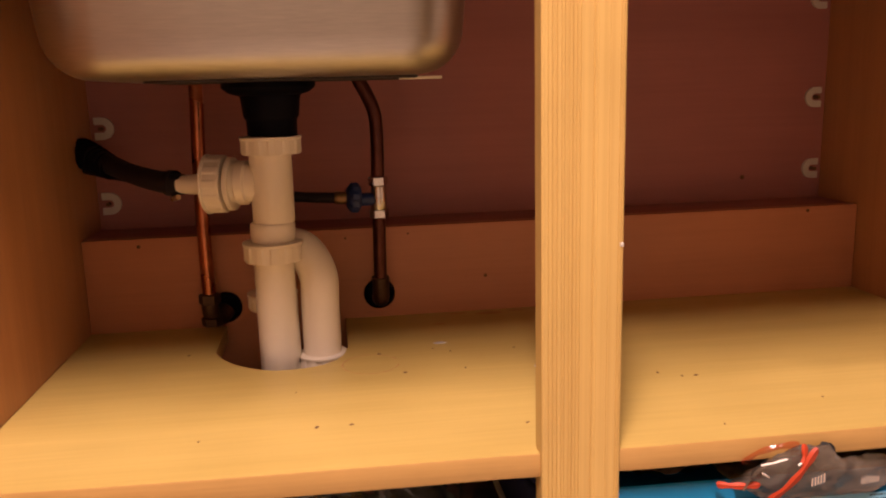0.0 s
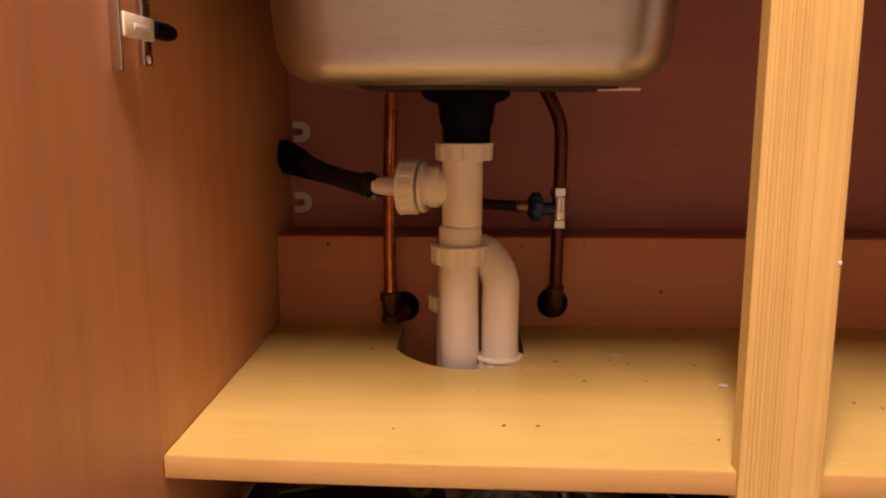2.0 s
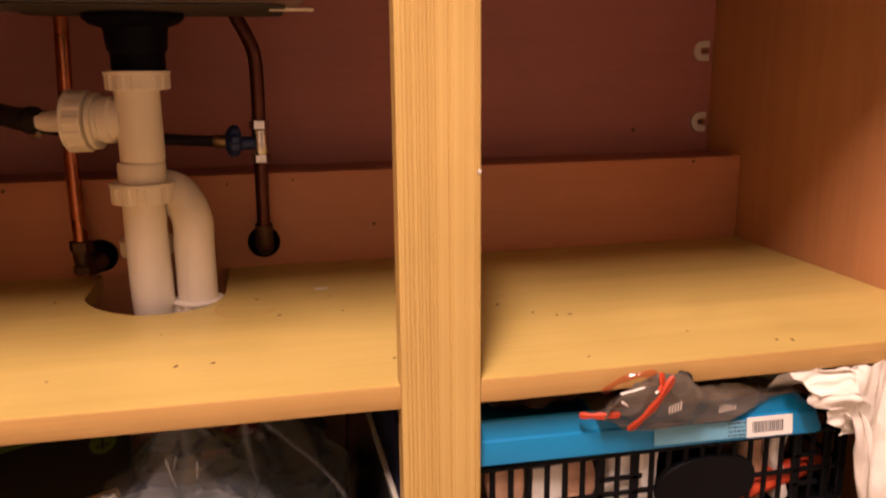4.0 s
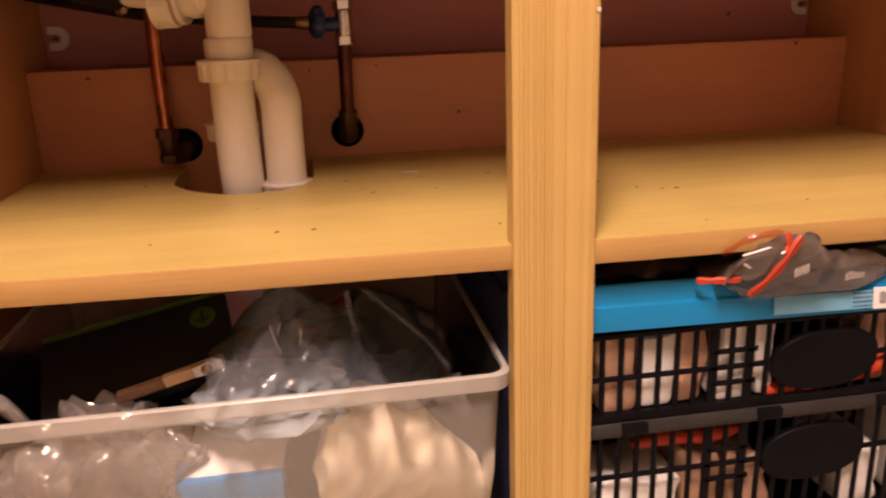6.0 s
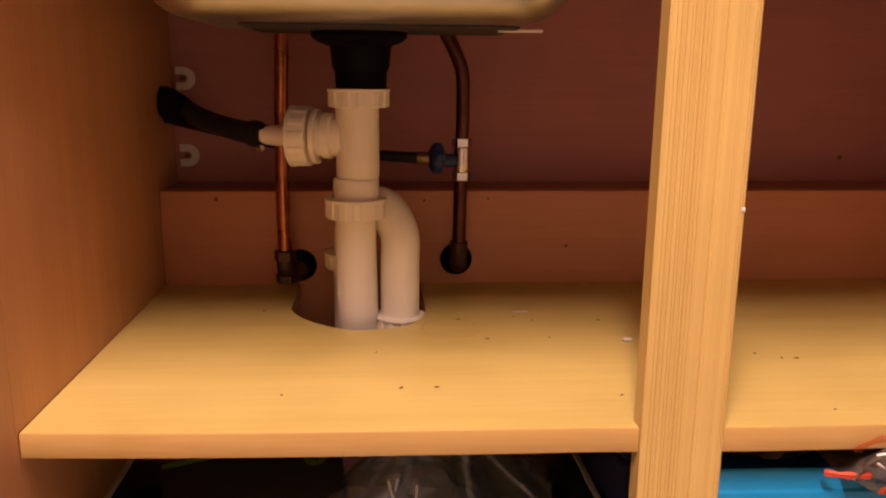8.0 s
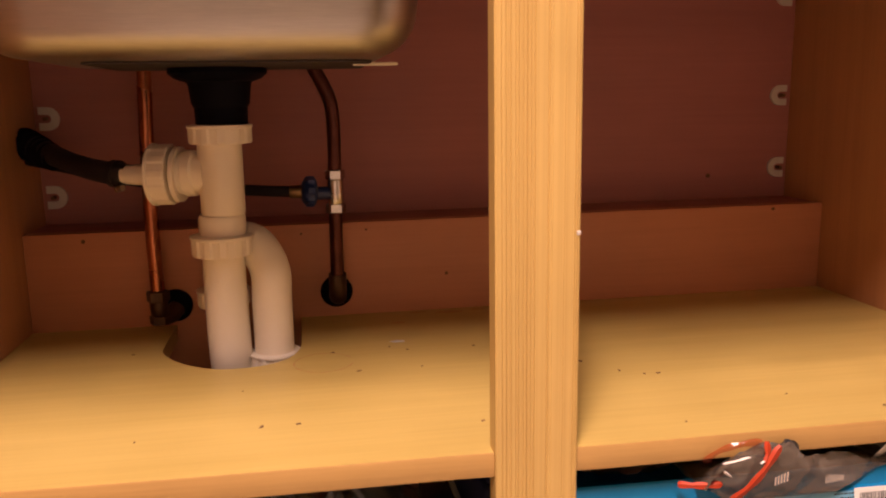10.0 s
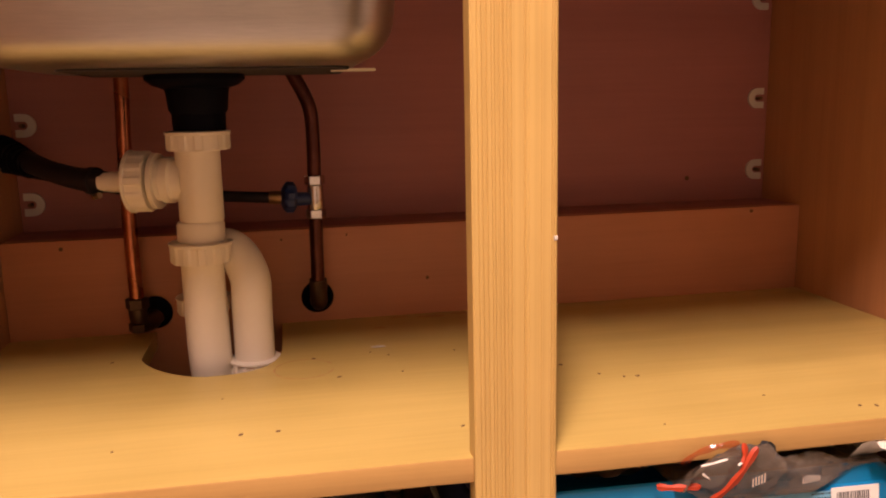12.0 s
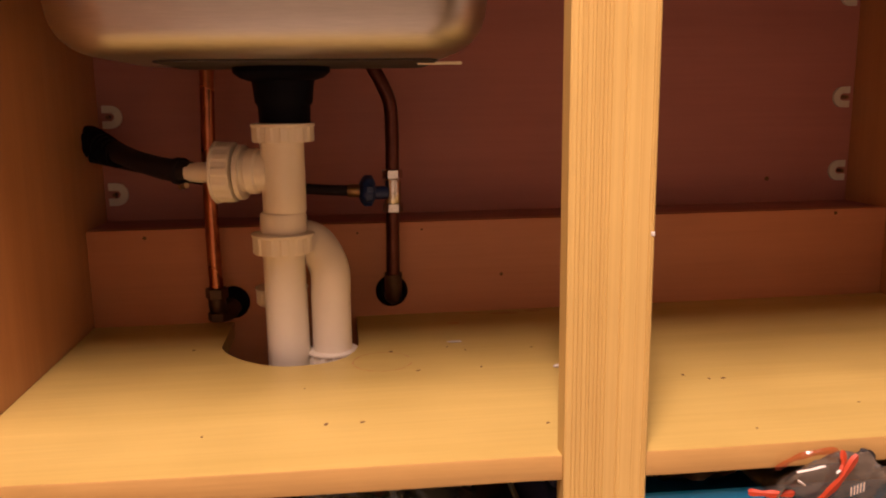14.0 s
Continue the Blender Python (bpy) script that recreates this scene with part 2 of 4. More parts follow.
def lathe(profile, at, axis=(0, 0, 1), n=40, flute=None, bm=None):
    """Turned solid: profile rows (radius, height along the axis). flute: rows (index, lobes, depth) with finger grips."""
    b = bmesh.new()
    turn = Vector(axis).to_track_quat("Z", "Y").to_matrix().to_4x4()
    rings = []
    fl = {i: (k, d) for i, k, d in (flute or [])}
    for i, (r, h) in enumerate(profile):
        ring = []
        for j in range(n):
            a = 2 * math.pi * j / n
            rr = r
            if i in fl:
                k, d = fl[i]
                rr = r - d * (1 if (j * k * 2 // n) % 2 else 0)
            ring.append(b.verts.new((rr * math.cos(a), rr * math.sin(a), h)))
        rings.append(ring)
    for p, q in zip(rings, rings[1:]):
        for j in range(n):
            b.faces.new((p[j], p[(j + 1) % n], q[(j + 1) % n], q[j]))
    b.faces.new(rings[0][::-1])
    b.faces.new(rings[-1])
    bmesh.ops.transform(b, matrix=Matrix.Translation(at) @ turn, verts=b.verts)
    return joined(bm, b)


def smooth_line(points, steps=8):
    """Points of a smooth line through the given ones."""
    p = [Vector(v) for v in points]
    p = [2 * p[0] - p[1]] + p + [2 * p[-1] - p[-2]]
    out = []
    for i in range(1, len(p) - 2):
        for s in range(steps):
            t = s / steps
            a, b, c, d = p[i - 1], p[i], p[i + 1], p[i + 2]
            out.append(0.5 * ((2 * b) + (c - a) * t + (2 * a - 5 * b + 4 * c - d) * t * t + (3 * b - a - 3 * c + d) * t ** 3))
    out.append(p[-2])
    return out


def tube(points, radius, n=20, bm=None, wave=0.0, waves=0, steps=8):
    """A pipe along a smooth line; radius a number or one per given point."""
    line = smooth_line(points, steps)
    b = bmesh.new()
    rings = []
    up = Vector((0.13, 0.31, 0.94)).normalized()
    for i, c in enumerate(line):
        d = (line[min(i + 1, len(line) - 1)] - line[max(i - 1, 0)]).normalized()
        side = d.cross(up if abs(d.dot(up)) < 0.9 else Vector((1, 0.1, 0))).normalized()
        if rings and side.dot(last) < 0:
            side = -side
        last = side
        v = d.cross(side)
        f = i / (len(line) - 1)
        if isinstance(radius, (int, float)):
            r = radius
        else:
            k = f * (len(radius) - 1)
            j = min(int(k), len(radius) - 2)
            r = radius[j] + (radius[j + 1] - radius[j]) * (k - j)
        r += wave * math.sin(2 * math.pi * waves * f)
        rings.append([b.verts.new(c + r * (math.cos(2 * math.pi * k / n) * side + math.sin(2 * math.pi * k / n) * v)) for k in range(n)])
    for p, q in zip(rings, rings[1:]):
        best = min(range(n), key=lambda s: (p[0].co - q[s].co).length)
        q[:] = q[best:] + q[:best]
        for j in range(n):
            b.faces.new((p[j], p[(j + 1) % n], q[(j + 1) % n], q[j]))
    b.faces.new(rings[0][::-1])
    b.faces.new(rings[-1])
    return joined(bm, b)


def rrect(cx, cy, hx, hy, r, n=8):
    pts = []
    for sx, sy, a0 in ((1, 1, 0), (-1, 1, 90), (-1, -1, 180), (1, -1, 270)):
        for k in range(n + 1):
            a = radians(a0 + 90 * k / n)
            pts.append((cx + sx * (hx - r) + r * math.cos(a), cy + sy * (hy - r) + r * math.sin(a)))
    return pts


def loft(rings, caps=(True, True), bm=None):
    b = bmesh.new()
    vs = [[b.verts.new(p) for p in ring] for ring in rings]
    n = len(vs[0])
    for p, q in zip(vs, vs[1:]):
        for j in range(n):
            b.faces.new((p[j], p[(j + 1) % n], q[(j + 1) % n], q[j]))
    if caps[0]:
        b.faces.new(vs[0][::-1])
    if caps[1]:
        b.faces.new(vs[-1])
    return joined(bm, b)


def crumple(at, size, amount, scale, seed, level=4, flat=0.0, ridges=True):
    """A crushed lump: an icosphere folded by ridged noise, settled on a flat base."""
    b = bmesh.new()
    bmesh.ops.create_icosphere(b, subdivisions=level, radius=1.0)
    off = Vector((seed * 3.7, seed * 1.3, seed * 2.1))
    for v in b.verts:
        d = v.co.normalized()
        n1 = noise.noise(d * scale + off)
        n2 = noise.noise(d * scale * 2.3 + off * 2)
        n3 = noise.noise(d * scale * 5.1 + off * 3)
        k = (1 - 2 * abs(n1)) * 0.6 + (1 - 2 * abs(n2)) * 0.3 + n3 * 0.25 if ridges else n1 * 0.7 + n2 * 0.35 + n3 * 0.12
        w = Vector((noise.noise(d * scale * 1.5 + off + Vector((9, 0, 0))), noise.noise(d * scale * 1.5 + off + Vector((0, 9, 0))), 0)) * amount * 0.6
        p = d * (1 + amount * (k - 0.4)) + w
        p = Vector((p.x * size[0], p.y * size[1], p.z * size[2]))
        if flat and p.z < -size[2] * flat:
            p.z = -size[2] * flat + 0.02 * (p.z + size[2] * flat)
        v.co = p + Vector(at)
    return b


def drape(x0, x1, y0, y1, nx, ny, height, thick=0.0015):
    """A sheet over a grid, its height (or any place) from a function."""
    b = bmesh.new()
    grid = [[b.verts.new(height(x0 + (x1 - x0) * i / nx, y0 + (y1 - y0) * j / ny, i / nx, j / ny)) for i in range(nx + 1)] for j in range(ny + 1)]
    for j in range(ny):
        for i in range(nx):
            b.faces.new((grid[j][i], grid[j][i + 1], grid[j + 1][i + 1], grid[j + 1][i]))
    if thick:
        bmesh.ops.recalc_face_normals(b, faces=b.faces)
        bmesh.ops.solidify(b, geom=b.faces, thickness=thick)
    return b


def tilted(b, m):
    bmesh.ops.transform(b, matrix=m, verts=b.verts)
    return b


def ribbon(points, width, lean=0.0):
    """A flat crinkled strip along a smooth line, facing the front."""
    line = smooth_line(points, 6)
    b = bmesh.new()
    rows = []
    for i, c in enumerate(line):
        d = (line[min(i + 1, len(line) - 1)] - line[max(i - 1, 0)]).normalized()
        side = d.cross(Vector((0, -1, lean))).normalized()
        w = width * (0.85 + 0.15 * math.sin(i * 0.9)) * (0.55 if i in (0, len(line) - 1) else 1)
        rows.append([b.verts.new(c + side * w * k + Vector((0, h, 0))) for k, h in ((-1, 0.0012), (-0.4, -0.0006), (0.3, 0.0004), (1, 0.0010))])
    for p, q in zip(rows, rows[1:]):
        for k in range(3):
            b.faces.new((p[k], p[k + 1], q[k + 1], q[k]))
    return b


# ---- the room round the cabinet ----
SHELF, W, BASE = 0.45, 0.964, 0.168
solo("floor", box(-1.8, 2.8, -3.2, 0.7, -0.05, 0.0, 0), M_FLOOR, "pale vinyl kitchen floor in warm lamplight", "floor", kind="structure")
solo("ceiling", box(-1.8, 2.8, -3.2, 0.7, 2.4, 2.45, 0), M_CEIL, "white painted kitchen ceiling with a long lamp", "ceiling", kind="structure")
solo("wall_north", box(-1.8, 2.8, 0.57, 0.7, 0, 2.4, 0), M_PAINT, "cream painted wall behind the kitchen cabinet", "wall", kind="structure")
solo("wall_south", box(-1.8, 2.8, -3.3, -3.2, 0, 2.4, 0), M_PAINT, "cream painted wall across the kitchen", "wall", kind="structure")
solo("wall_west", box(-1.9, -1.8, -3.2, 0.57, 0, 2.4, 0), M_PAINT, "cream painted side wall of the kitchen", "wall", kind="structure")
solo("wall_east", box(2.8, 2.9, -3.2, 0.57, 0, 2.4, 0), M_PAINT, "cream painted side wall of the kitchen", "wall", kind="structure")
ceiling_lamp = thing("ceiling_lamp", "long ceiling lamp with a warm glowing diffuser", "lamp", (LAMP_AT[0], LAMP_AT[1], 2.4))
part("lamp_base", box(LAMP_AT[0] - 0.17, LAMP_AT[0] + 0.17, LAMP_AT[1] - 0.46, LAMP_AT[1] + 0.46, 2.375, 2.3995, 0.004), M_CEIL, ceiling_lamp)
part("diffuser", box(LAMP_AT[0] - 0.155, LAMP_AT[0] + 0.155, LAMP_AT[1] - 0.445, LAMP_AT[1] + 0.445, 2.315, 2.3745, 0.02), m_glow, ceiling_lamp)

# ---- cabinet ----
cabinet = thing("kitchen_cabinet", "open beech-veneered base cabinet under a kitchen sink", "cabinet", (W / 2, 0.25, 0))
FRONT, BACK = -0.0035, 0.473
part("side_panel", box(-0.018, 0, FRONT, 0.555, 0.0, 0.87, 0), M_SIDE, cabinet)
part("side_panel", box(W, W + 0.018, FRONT, 0.555, 0.0, 0.87), M_SIDE, cabinet)
part("back_panel", box(0.0005, W - 0.0005, BACK, BACK + 0.006, 0.55, 0.87, 0), M_BACK, cabinet, "thin back board, its red-brown deepened for shade")
part("base_panel", box(0.0005, W - 0.0005, -0.0030, BACK - 0.001, BASE - 0.018, BASE), M_SHELF, cabinet)
part("plinth", box(0.0005, W - 0.0005, 0.03, 0.048, 0.002, BASE - 0.019), M_SIDE, cabinet)
rail = part("back_rail", box(0.0005, W - 0.0005, 0.387, 0.405, SHELF - 0.090, 0.560, 0.0008), M_RAIL, cabinet, "low beech rail with pipe holes across the back")
part("rail_ledge", box(0.0005, W - 0.0005, 0.4055, BACK - 0.0005, 0.544, 0.5595, 0.0005), M_BACK, cabinet)
part("rear_board", box(0.0005, W - 0.0005, BACK - 0.03, BACK - 0.002, BASE + 0.001, 0.5435, 0), M_BACK, cabinet)


def shelf_bow(x):
    """Offset of the shelf's front edge, bent to fit the camera's view."""
    return -0.0160 * (1 - math.exp(-x / 0.22)) - 0.0045 * min(1.0, max(0.0, (x - 0.40) / 0.12))


def shelf_mesh():
    """The shelf board, its cut-out for the waste pipes rounded in front and open to the back edge."""
    cx, cy, rx, ry = 0.2255, 0.290, 0.0705, 0.076
    x0, x1, y1 = 0.0008, W - 0.0008, 0.3865
    cut = []
    for k in range(33):
        c, s = -math.cos(math.pi * k / 32), math.sin(math.pi * k / 32)
        e, f = (1.30, 1.30) if c < 0 else (0.66, 0.86)
        cut.append((cx + rx * math.copysign(abs(c) ** e, c), cy - ry * s ** f))
    left = [(x0 + (cx - rx - x0) * k / 10, y1) for k in range(11)]
    right = [(cx + rx + (x1 - cx - rx) * k / 44, y1) for k in range(45)]
    back = left + cut + right
    b = bmesh.new()
    rows = [[b.verts.new(p) for p in ((x, shelf_bow(x), SHELF), (x, y, SHELF), (x, y, SHELF - 0.0185), (x, shelf_bow(x), SHELF - 0.0185))] for x, y in back]
    for k, (p, q) in enumerate(zip(rows, rows[1:])):
        if abs(back[k][0] - back[k + 1][0]) < 1e-7:
            b.faces.new((p[1], p[2], q[2], q[1]))
            continue
        for j in range(4):
            b.faces.new((p[j], q[j], q[(j + 1) % 4], p[(j + 1) % 4]))
    b.faces.new(rows[0])
    b.faces.new(rows[-1][::-1])
    return b


shelf = part("shelf", shelf_mesh(), M_SHELF, cabinet, "pale beech shelf with a rounded cut-out for the waste pipe")
band = []
for k in range(61):
    x = 0.0008 + (W - 0.0016) * k / 60
    band.append([(x, shelf_bow(x) - 0.0002 + dy, SHELF + dz) for dy, dz in ((0.0008, -0.0002), (-0.0006, -0.0003), (-0.001, -0.0010), (-0.001, -0.0175), (-0.0007, -0.0183), (0.0008, -0.0184))])
part("edge_band", loft(band), M_EDGE, shelf, "slightly darker beech edge strip")


def post_mesh():
    """The centre post with shallow reeded lines down its face."""
    x0, x1, yf, yb = 0.4317, 0.4920, -0.022, -0.0038
    prof = [(x0, yb), (x0, yf + 0.0012), (x0 + 0.0012, yf)]
    for f, w, d in ((0.075, 0.0009, 0.0010), (0.125, 0.0008, 0.0011), (0.18, 0.0010, 0.0012), (0.235, 0.0008, 0.0010), (0.27, 0.0008, 0.0012), (0.325, 0.0008, 0.0007), (0.365, 0.0009, 0.0011), (0.41, 0.0008, 0.0009), (0.455, 0.0011, 0.0012), (0.615, 0.0014, 0.0013), (0.66, 0.0008, 0.0006), (0.80, 0.0007, 0.0005), (0.925, 0.0009, 0.0011), (0.958, 0.0009, 0.0013)):
        x = x0 + f * (x1 - x0)
        prof += [(x - w * 0.65, yf), (x - w / 5, yf + d * 0.8), (x + w / 5, yf + d * 0.8), (x + w * 0.65, yf)]
    prof += [(x1 - 0.0012, yf), (x1, yf + 0.0012), (x1, yb)]
    return loft([[(x, y, z) for x, y in prof] for z in (0.0015, 0.3, 0.6, 0.869)])


post = part("centre_post", post_mesh(), M_POST, cabinet, "upright beech post with fine vertical grain lines", 20)
chip = box(0.4893, 0.4921, -0.0226, -0.0202, 0.6065, 0.6100, 0.0008)
part("chip", chip, M_WHITE_CLIP, post, "small pale chipped spot on the edge")

# open door, hinged on the side panel
door = part("door", box(-0.018, 0.0, -0.48, -0.0041, 0.155, 0.865, 0), M_SIDE, cabinet, "open beech door standing square to the cabinet")
hinge = part("hinge", box(0.0002, 0.0045, -0.001, 0.014, 0.743, 0.801, 0.0012), M_NICKEL, cabinet, "sprung cabinet hinge with cream cover")
part("hinge_arm", box(0.0048, 0.0085, -0.041, 0.010, 0.7595, 0.7755, 0.0012), M_CREAM, hinge, "cream hinge arm cover")
part("arm_groove", box(0.0086, 0.0090, -0.026, 0.002, 0.7655, 0.7695, 0.0001), M_LABEL_GLINT, hinge)
part("cup_wing", box(0.0002, 0.0030, -0.0440, -0.0350, 0.736, 0.801, 0.0010), M_NICKEL, hinge)
part("wing_lip", box(0.0002, 0.0075, -0.0465, -0.0445, 0.737, 0.801, 0.0005), M_CHROME, hinge)
part("arm_end", tube([(0.0055, 0.010, 0.7685), (0.0066, 0.021, 0.7688), (0.0068, 0.035, 0.7688), (0.0062, 0.047, 0.7690)], [0.0060, 0.0064, 0.0066, 0.0056], 14), M_BLACK, hinge, "black damper end")
for zz in (0.7475, 0.796):
    part("screw", lathe([(0.004, 0), (0.004, 0.001), (0.0028, 0.0022)], (0.0045, 0.0065, zz), (1, 0, 0), 14), M_CHROME, hinge)
    part("screw", lathe([(0.0032, 0), (0.0032, 0.0008), (0.0022, 0.002)], (0.003, -0.0395, zz - 0.006), (1, 0, 0), 14), M_CHROME, hinge)


def clip_mesh(x, z, way):
    """White horseshoe clip that pins the back board, open towards the side panel."""
    b = bmesh.new()
    ro, ri = 0.0135, 0.0048
    outer, inner = [], []
    for k in range(19):
        a = radians(90 + 180 * k / 18)
        outer.append((math.cos(a) * ro, math.sin(a) * ro))
        inner.append((math.cos(a) * ri, math.sin(a) * ri))
    outer = [(0.009, ro)] + outer + [(0.009, -ro)]
    inner = [(0.009, ri)] + inner + [(0.009, -ri)]
    rows = []
    for (ox, oz), (ix, iz) in zip(outer, inner):
        rows.append([b.verts.new((x + way * px, y, z + pz)) for px, pz, y in ((ox, oz, BACK - 0.0003), (ox, oz, BACK - 0.004), (ix, iz, BACK - 0.004), (ix, iz, BACK - 0.0003))])
    for p, q in zip(rows, rows[1:]):
        for j in range(4):
            b.faces.new((p[j], p[(j + 1) % 4], q[(j + 1) % 4], q[j]))
    b.faces.new(rows[0])
    b.faces.new(rows[-1][::-1])
    return b


for x, z, way in ((0.015, 0.6840, -1), (0.015, 0.5920, -1), (W - 0.0170, 0.827, 1), (W - 0.0170, 0.697, 1), (W - 0.0158, 0.600, 1)):
    clip = part("back_clip", clip_mesh(x, z, way), M_WHITE_CLIP, cabinet, "white plastic horseshoe clip")
    part("clip_pin", lathe([(0.0022, 0), (0.0022, 0.010)], (x + way * 0.001, BACK - 0.0105, z), (0, 1, 0), 12), M_SPECK, clip)

# screw holes and marks
for x, z, r in ((0.4695, 0.494, 0.0021), (0.063, 0.551, 0.0022), (0.894, 0.555, 0.0022), (0.300, 0.549, 0.0014), (0.375, 0.551, 0.0013)):
    part("screw_hole", lathe([(r, 0), (r, 0.0008)], (x, 0.3862, z), (0, 1, 0), 12), M_SPECK, rail)
part("screw_hole", lathe([(0.003, 0), (0.003, 0.0008)], (0.848, BACK - 0.0008, 0.591), (0, 1, 0), 12), M_SPECK, cabinet)
for x, y, r in ((0.265, 0.067, 0.0017), (0.2935, 0.067, 0.0017), (0.327, 0.243, 0.0019), (0.349, 0.182, 0.0016), (0.128, 0.281, 0.0015), (0.437, 0.043, 0.0012), (0.560, 0.164, 0.0022), (0.618, 0.117, 0.0018), (0.586, 0.131, 0.0013), (0.605, 0.118, 0.0012),
                (0.402, 0.237, 0.0012), (0.409, 0.183, 0.0010), (0.470, 0.235, 0.0013), (0.762, 0.006, 0.0015), (0.775, 0.003, 0.0014), (0.172, 0.057, 0.0010), (0.591, 0.008, 0.0010), (0.700, 0.045, 0.0010), (0.385, 0.250, 0.0010), (0.245, 0.150, 0.0007)):
    sx = random.uniform(1.0, 1.9)
    b = lathe([(r, 0), (r * 0.8, 0.0003)], (0, 0, 0), (0, 0, 1), 10)
    bmesh.ops.transform(b, matrix=Matrix.Translation((x, y, SHELF + 0.0001)) @ pose(0, 0, 0, 0, 0, random.uniform(0, 90)) @ Matrix.Diagonal((sx, 1, 1, 1)), verts=b.verts)
    part("speck", b, M_SPECK, shelf)


def ring_mark(x, y, r, w, a0, a1):
    b = bmesh.new()
    rows = []
    for k in range(41):
        a = radians(a0 + (a1 - a0) * k / 40)
        ww = w * (0.6 + 0.4 * math.sin(k * 1.7))
        rows.append([b.verts.new((x + (r + s * ww) * math.cos(a), y + (r + s * ww) * math.sin(a), SHELF + h)) for s, h in ((-1, 0.0001), (0, 0.00035), (1, 0.0001))])
    for p, q in zip(rows, rows[1:]):
        b.faces.new((p[0], p[1], q[1], q[0]))
        b.faces.new((p[1], p[2], q[2], q[1]))
    return b


for x, y, r, k in ((0.470, 0.372, 0.0065, 2.6), (0.505, 0.377, 0.0050, 2.0), (0.432, 0.378, 0.0045, 2.4), (0.405, 0.338, 0.0035, 2.2), (0.560, 0.372, 0.0050, 3.0)):
    b = lathe([(r, 0), (r * 0.7, 0.00022)], (0, 0, 0), (0, 0, 1), 18)
    for v in b.verts:
        v.co *= 1 + 0.35 * noise.noise(Vector((v.co.x * 400 + x * 90, v.co.y * 400, y * 90)))
    bmesh.ops.transform(b, matrix=Matrix.Translation((x, y, SHELF + 0.0001)) @ Matrix.Diagonal((k, 1, 1, 1)), verts=b.verts)
    part("stain", b, M_STAIN2, shelf, "faint brown water stain")
part("ring_stain", ring_mark(0.317, 0.214, 0.0285, 0.0012, 20, 350), M_STAIN2, shelf, "faint brown ring left by a cup")
crumb = crumple((0.480, 0.170, SHELF + 0.0016), (0.005, 0.003, 0.0016), 0.3, 1.5, 5, 2)
solo("crumb", crumb, M_WHITE_CLIP, "small white crumb lying on the beech shelf", "crumb")
crumb = crumple((0.395, 0.265, SHELF + 0.0008), (0.008, 0.003, 0.0008), 0.3, 1.5, 8, 2)
solo("crumb", crumb, M_WHITE_CLIP, "thin pale smear of dust on the beech shelf", "crumb")

# ---- worktop and sink ----
SX, SY, HX, HY = 0.236, 0.200, 0.171, 0.143
b = box(-0.02, SX - HX - 0.004, -0.05, 0.57, 0.872, 0.91, 0)
box(SX + HX + 0.004, W + 0.02, -0.05, 0.57, 0.872, 0.91, 0, b)
box(SX - HX - 0.004, SX + HX + 0.004, -0.05, SY - HY - 0.004, 0.872, 0.91, 0, b)
box(SX - HX - 0.004, SX + HX + 0.004, SY + HY + 0.004, 0.57, 0.872, 0.91, 0, b)
solo("worktop", b, M_TOP, "brown speckled laminate worktop over the sink cabinet", "worktop")
sink = thing("kitchen_sink", "brushed stainless steel sink bowl seen from below", "sink", (SX, SY, 0.736))


def bowl_rings(z_low, inset):
    rings = []
    for z, h in ((0.914, 0.0), (0.86, -0.001), (0.80, -0.003), (0.775, -0.005)):
        rings.append([(x, y, z) for x, y in rrect(SX, SY, HX + h - inset, HY + h - inset, 0.055 - inset, 10)])
    rf = 0.036
    for k in range(1, 9):
        a = radians(90 * k / 8)
        d = -0.006 - rf * (1 - math.cos(a))
        rings.append([(x, y, z_low + rf - rf * math.sin(a)) for x, y in rrect(SX, SY, HX + d - inset, HY + d - inset, max(0.02, 0.055 - rf * (1 - math.cos(a))) - inset, 10)])
    return rings


b = loft(bowl_rings(0.7335, 0.0), (False, True))
loft(bowl_rings(0.7355, 0.0015), (False, True), b)
part("bowl", b, M_STEEL, sink, "", 50)
b = loft([[(x, y, z) for x, y in rrect(SX, SY, hx, hy, 0.06, 10)] for z, hx, hy in ((0.9145, HX - 0.001, HY - 0.001), (0.9165, HX + 0.004, HY + 0.004), (0.9155, HX + 0.024, HY + 0.024), (0.912, HX + 0.026, HY + 0.026))], (False, False))
part("rim", b, M_STEEL, sink, "", 50)
part("damping_pad", loft([[(x, y, z) for x, y in rrect(SX + 0.015, SY + 0.03, 0.118, 0.082, 0.02, 5)] for z in (0.7317, 0.7333)]), M_PAD, sink, "dark damping pad glued under the bowl")
part("pad_edge", box(0.355, 0.395, 0.198, 0.204, 0.7303, 0.7330, 0.0006), M_CREAM, sink, "pale peeling strip of the pad")

# ---- waste and trap ----
PX, PY = 0.2275, 0.266
waste = thing("sink_waste", "white plastic sink waste with a bottle-neck nut and S trap", "drain pipe", (PX, PY, 0.45))
part("waste_flange", lathe([(0.028, 0.718), (0.040, 0.722), (0.046, 0.727), (0.046, 0.7316)], (PX + 0.003, PY, 0), n=48), M_BLACK, waste, "black rubber-sealed waste flange")
part("waste_body", lathe([(0.0245, 0.676), (0.025, 0.695), (0.0275, 0.699), (0.029, 0.715), (0.031, 0.7215)], (PX + 0.004, PY, 0), n=48), M_BLACK, waste, "black waste body under the bowl")


